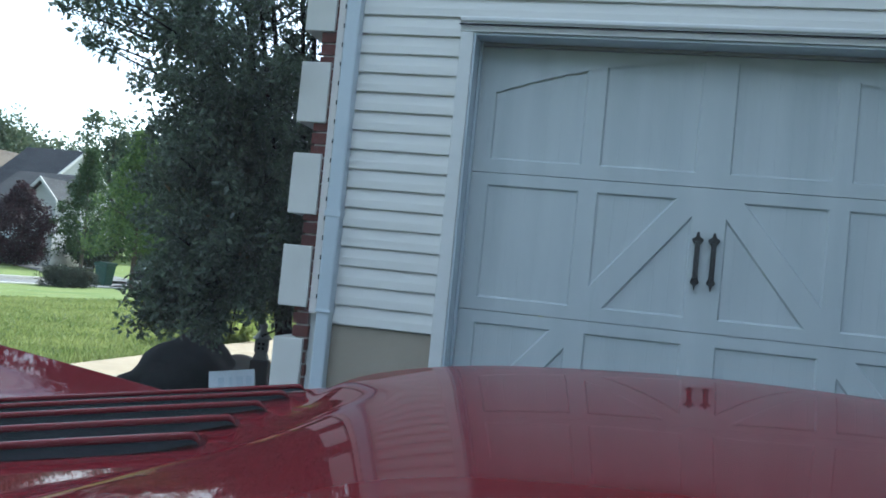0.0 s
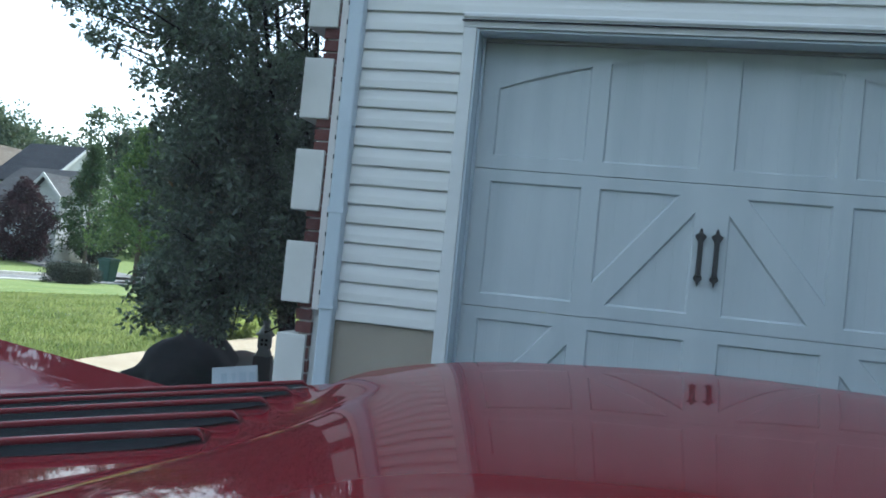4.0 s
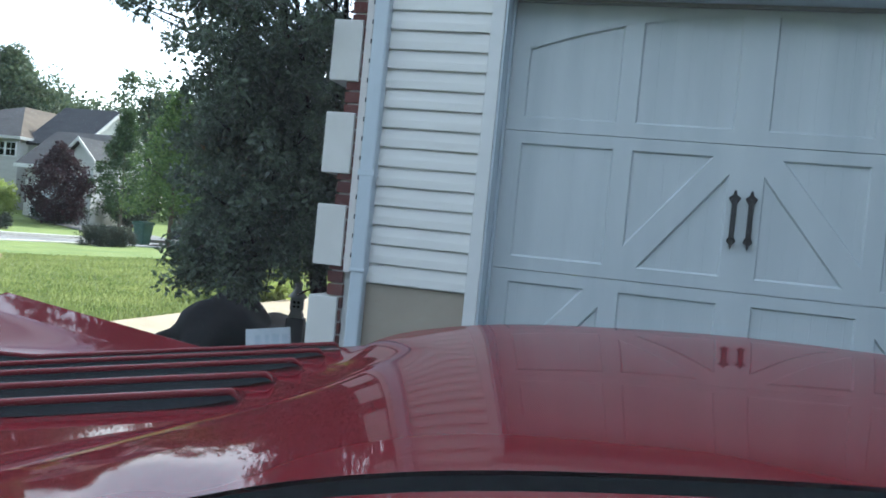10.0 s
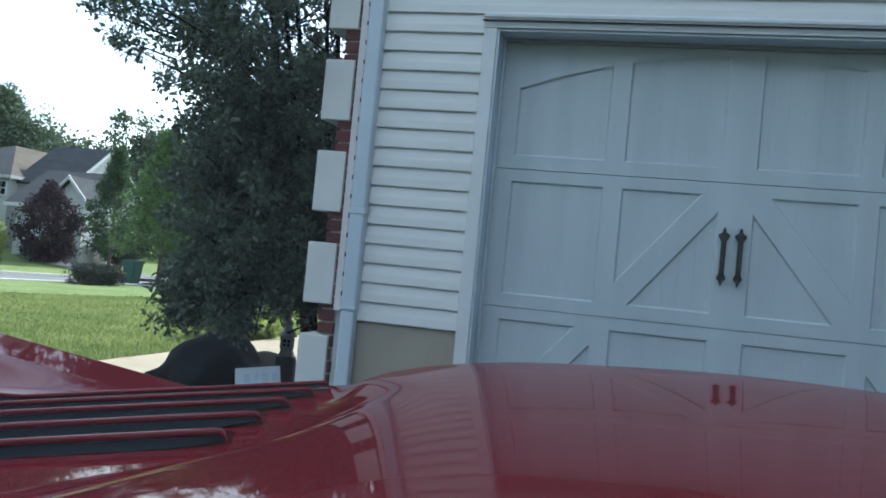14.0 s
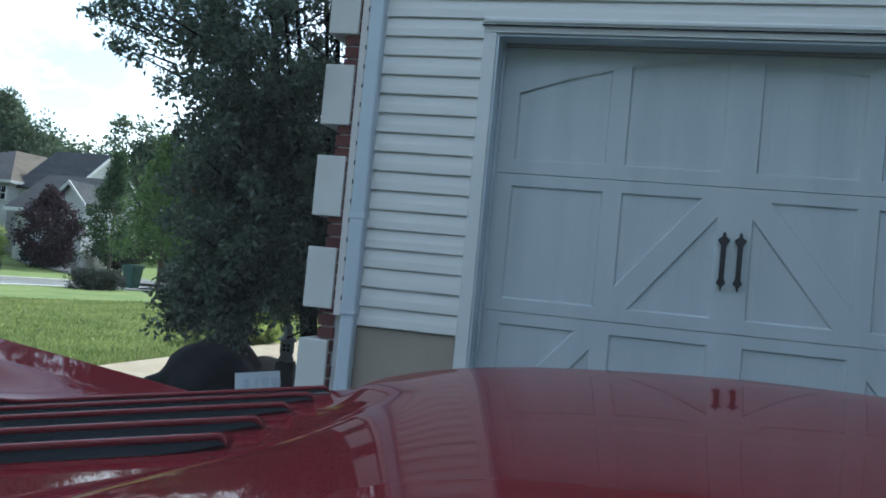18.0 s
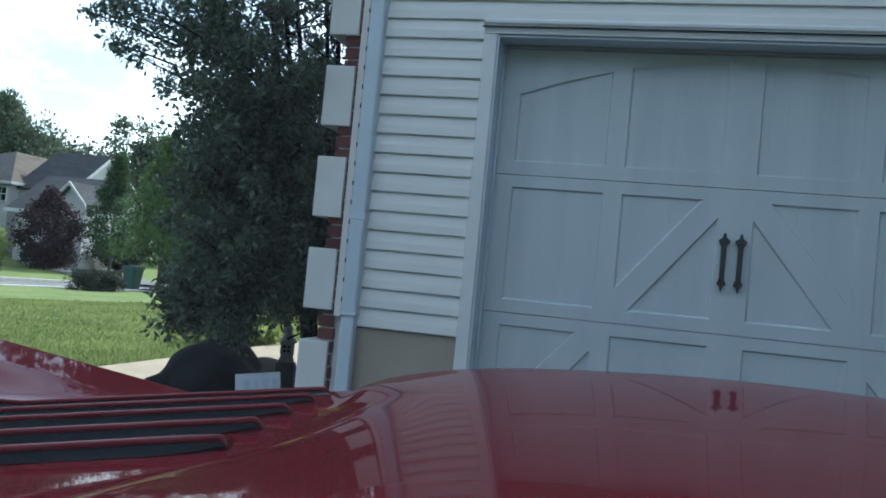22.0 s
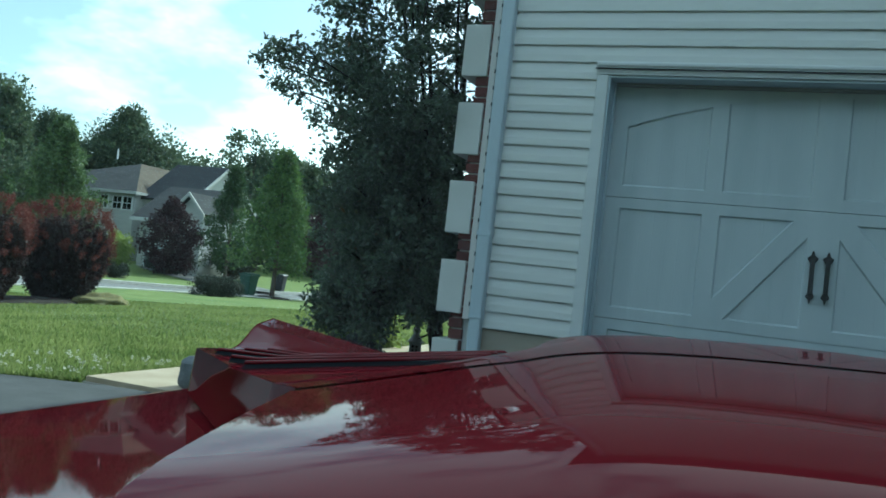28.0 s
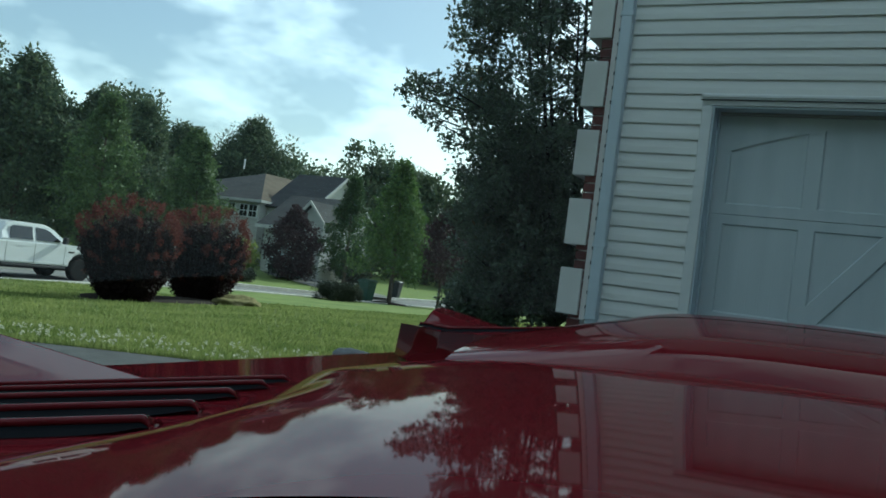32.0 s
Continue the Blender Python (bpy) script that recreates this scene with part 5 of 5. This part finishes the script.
def build_far_house():
    g = -0.75
    root = thing("neighbour_house", (0, 0, 0), 0, "two-storey pale house with grey hip and gable roofs", "house")
    X0, X1, Y0, Y1, E = -60.0, -46.6, 51.3, 67.0, 4.85
    part("main_block", box(X0, X1, Y0, Y1, g - 0.5, E), M_FAR_SIDING, root)
    ov = 0.4
    a, b, c, d = (X0 - ov, Y0 - ov, E), (X1 + ov, Y0 - ov, E), (X1 + ov, Y1 + ov, E), (X0 - ov, Y1 + ov, E)
    r0, r1 = (-51.5, 57.4, 7.8), (-51.5, 62.6, 7.8)
    roof_slab((a, b, r0), M_ROOF, root)
    # this slope of the grey roof is coloured as if sunlit
    roof_slab((b, c, r1, r0), M_ROOF_SUNLIT, root, label="roof slope painted lighter brown for the sun on it")
    roof_slab((c, d, r1), M_ROOF, root)
    roof_slab((d, a, r0, r1), M_ROOF, root)
    part("eave_board", box(X0 - ov, X1 + ov, Y0 - ov - 0.03, Y0 - ov + 0.02, E - 0.20, E + 0.02), M_FAR_SIDING, root)
    part("eave_board", box(X1 + ov - 0.02, X1 + ov + 0.03, Y0 - ov, Y1 + ov, E - 0.20, E + 0.02), M_FAR_SIDING, root)

    def gable_front(axis, near, far, mid, half, e, p):
        """A gabled wing; its gable faces +x (axis x) or -y (axis y) at near."""
        o = 0.4 if axis == "x" else -0.4
        part("wing_wall", prism([(mid - half, g - 0.5), (mid + half, g - 0.5), (mid + half, e), (mid, p - 0.12), (mid - half, e)], axis, far, near), M_FAR_SIDING, root)
        k = (p - e) / half
        for s in (-1, 1):
            side, low = mid + s * (half + 0.35), e - 0.35 * k + 0.08
            pts = ((far, mid, p + 0.08), (near + o, mid, p + 0.08), (near + o, side, low), (far, side, low))
            roof_slab([(q[0], q[1], q[2]) if axis == "x" else (q[1], q[0], q[2]) for q in pts], M_ROOF, root)
            rake = [(mid, p + 0.10), (mid + s * (half + 0.4), e - 0.4 * k + 0.10), (mid + s * (half + 0.4), e - 0.4 * k - 0.16), (mid, p - 0.16)]
            n0, n1 = near + o, near + o * 1.25
            part("rake_board", prism(rake, axis, min(n0, n1), max(n0, n1)), M_FAR_SIDING, root)

    gable_front("x", -42.2, -47.0, 56.6, 4.3, 4.7, 7.8)
    gable_front("y", 46.6, 50.0, -37.6, 1.05, 3.65, 4.75)
    # lower wing with its sloping roof
    part("garage_wing", box(-42.5, -36.6, 47.4, 52.9, g - 0.5, 2.8), M_FAR_SIDING, root)
    roof_slab(((-43.1, 46.9, 2.75), (-36.2, 46.9, 2.75), (-38.0, 52.5, 5.6), (-44.3, 52.5, 5.6)), M_ROOF, root)
    part("eave_board", box(-43.1, -38.7, 46.82, 46.88, 2.5, 2.75), M_TRIM, root)
    for x, w in ((-49.6, 0.75), (-48.25, 0.85), (-47.25, 0.85)):
        win = part("window", box(x - w / 2 - 0.08, x + w / 2 + 0.08, Y0 - 0.06, Y0 - 0.005, 3.35, 4.45, 0.01), M_TRIM, root)
        for i in range(2):
            for j in range(2):
                xx, zz = x - w / 2 + i * w / 2, 3.39 + j * 0.52
                part("pane", box(xx + 0.03, xx + w / 2 - 0.03, Y0 - 0.075, Y0 - 0.0605, zz + 0.03, zz + 0.49), M_GLASS_DARK, win)
    gd = part("garage_door", box(-41.9, -39.1, 47.33, 47.395, g, 1.5, 0.01), M_TRIM, root)
    for k in range(4):
        part("panel_row", box(-41.75, -39.25, 47.315, 47.3295, g + 0.1 + k * 0.55, g + 0.52 + k * 0.55, 0.01), M_DOOR, gd)
    for yy in (54.6, 58.6):
        win = part("window", box(-42.195, -42.13, yy - 0.5, yy + 0.5, 3.2, 4.6, 0.01), M_TRIM, root)
        part("pane", box(-42.128, -42.11, yy - 0.42, yy + 0.42, 3.28, 4.52), M_GLASS_DARK, win)
    part("vent_pipe", box(-53.5, -53.4, 56.5, 56.6, 8.0, 8.9), M_TRIM, root)


build_far_house()


# ---- trees across the street and the woods behind ----
tree("birch_tree", -35.4, 25.4, 7.5, 2.1, 1.2, M_TREE_LEAF, "tall loose green birch across the street", "tree", 61, 0.2, 64, 230)
tree("maple_tree", -42.2, 38.6, 8.2, 2.2, 1.0, M_TREE_LEAF, "tall green maple beside the far house", "tree", 62, 0.24, 64, 210)
tree("maple_tree", -33.6, 30.4, 6.4, 1.5, 0.8, M_TREE_LEAF, "young conical maple across the street", "tree", 63, 0.18, 64, 190, conic=0.8)
tree("oak_tree", -49.0, 30.5, 10.8, 4.0, 1.6, M_WOOD_LEAF, "large dark green oak across the street", "tree", 64, 0.34, 66, 260, conic=-0.7, group="large trees across the street")
tree("oak_tree", -55.0, 28.0, 12.2, 4.8, 1.6, M_WOOD_LEAF, "large dark green oak across the street", "tree", 65, 0.36, 66, 260, conic=-0.7, group="large trees across the street")
tree("oak_tree", -54.0, 45.0, 11.2, 3.0, 1.6, M_WOOD_LEAF, "tall dark tree behind the maple", "tree", 66, 0.32, 66, 230, conic=-0.7, group="large trees across the street")
tree("oak_tree", -63.0, 68.5, 14.4, 5.2, 2.0, M_WOOD_LEAF, "broad round oak rising behind the far house", "tree", 71, 0.30, 90, 320, conic=-0.7, group="large trees across the street")
tree("oak_tree", -71.0, 66.0, 13.0, 4.6, 2.0, M_WOOD_LEAF, "broad dark oak rising behind the far house", "tree", 72, 0.30, 90, 300, conic=-0.7, group="large trees across the street")
tree("oak_tree", -46.0, 33.6, 9.4, 3.0, 1.0, M_WOOD_LEAF, "dense dark tree across the street", "tree", 68, 0.32, 66, 230, conic=-0.7, group="large trees across the street")
shrub("shrub_border", -36.0, 20.5, 1.6, 3.5, 1.7, M_WOOD_LEAF, "dark shrub border under the trees", "shrub", 67, 110, 40, 0.16)
shrub("shrub_border", -37.0, 28.5, 1.6, 3.0, 1.9, M_WOOD_LEAF, "dark shrub border under the trees", "shrub", 69, 110, 40, 0.16)


def build_woods():
    rng = random.Random(77)
    spots = []
    # a belt behind the houses, uneven in height and depth
    for k in range(110):
        a = radians(-12 + 102 * k / 109 + rng.uniform(-0.5, 0.5))
        d = rng.uniform(92, 112)
        x, y = 1.2 - d * math.sin(a), -5.8 + d * math.cos(a)
        if x > -30 and y < 60:
            continue
        top = 10.6 + 2.6 * rng.random() + 1.6 * math.sin(k * 0.7) + 3.2 * smooth(42, 50, math.degrees(a)) - 0.6
        spots.append((x, y, top, rng.uniform(3.2, 5.2)))
    # unseen trees added behind and beside the drive to block low sky light
    for k in range(46):
        a = radians(112 + 226 * k / 45 + rng.uniform(-1.5, 1.5))
        d = rng.uniform(34, 46)
        spots.append((1.2 - d * math.sin(a), -5.8 + d * math.cos(a), 14.5 + 3.0 * rng.random(), rng.uniform(3.4, 5.0)))
    bm = bmesh.new()
    c, s = [], []
    for x, y, top, r in spots:
        g = land(x, y)
        h = top - g
        add_tube(bm, [(x, y, g - 0.2), (x, y, g + h * 0.5), (x + 0.3, y, g + h * 0.85)], [0.26, 0.18, 0.05], 6)
        for k in range(70):
            t = rng.random()
            a = rng.random() * math.tau
            rr = r * (0.35 + 0.65 * math.sin(math.pi * (0.15 + 0.80 * t))) * rng.random() ** 0.5
            c.append((x + math.cos(a) * rr, y + math.sin(a) * rr, g + h * (0.04 + 0.94 * t)))
            s.append(r * (0.16 + 0.18 * rng.random()))
    root = thing("woodland", (0, 0, 0), 0, "belt of tall dark green woods behind the houses, unseen trees added round the drive", "woods", kind="stuff")
    part("trunks", bm, M_BARK, root)
    leaves("canopy", c, s, 64, 0.40, M_WOOD_LEAF, 78, root, shape=0.7)


build_woods()


# ---- grass blades on the nearest lawn ----
def build_grass():
    rng = np.random.default_rng(9)
    n = 290000
    x = -3.5 - 16.6 * rng.random(n) ** 1.35
    y = lawn_edge(0) - 0.46 * np.maximum(0, -3.45 - x) + 19.0 * rng.random(n) ** 1.35
    ok = ((x + 14.2) / 1.0) ** 2 + ((y - 9.6) / 2.5) ** 2 > 1
    x, y = x[ok], y[ok]
    n = len(x)
    far = np.clip((-x - 3.5 + y) / 14, 0, 1)
    z = np.array([ground_z(a, b) for a, b in zip(x, y)])
    edge = (x > -3.75) | (y < lawn_edge(0) - 0.46 * np.maximum(0, -3.45 - x) + 0.25)
    h = (0.020 + 0.022 * rng.random(n)) * (1 + 0.5 * far) * np.where(edge, 1.8, 1.0) * np.where(rng.random(n) < 0.02, 2.2, 1.0)
    w = (0.006 + 0.005 * rng.random(n)) * (1 + 2.0 * far)
    a = rng.random(n) * math.tau
    lean = rng.normal(0, 0.35, (n, 2)) * h[:, None]
    p0 = np.stack([x - np.cos(a) * w, y - np.sin(a) * w, z - 0.005], 1)
    p1 = np.stack([x + np.cos(a) * w, y + np.sin(a) * w, z - 0.005], 1)
    p2 = np.stack([x + lean[:, 0], y + lean[:, 1], z + h], 1)
    v = np.stack([p0, p1, p2], 1).reshape(-1, 3)
    f = np.arange(n * 3).reshape(-1, 3)
    ob = raw_mesh("grass", v.tolist(), f.tolist(), M_BLADE)
    tagged(ob, "short bright green grass blades of the lawn", "grass", kind="stuff")


build_grass()


def build_clover():
    rng = random.Random(15)
    c = []
    for k in range(190):
        x = -3.6 - 2.9 * rng.random() ** 1.2
        y = lawn_edge(x) + 0.12 + 1.4 * rng.random() ** 1.3
        c.append((x, y, ground_z(x, y) + 0.055 + 0.02 * rng.random()))
    ob = leaves("clover_bloom", c, [0.012] * len(c), 7, 0.016, M_CLOVER, 16, shape=0.9)
    tagged(ob, "scattered small white clover blossoms along the lawn edge", "clover", kind="stuff")


build_clover()
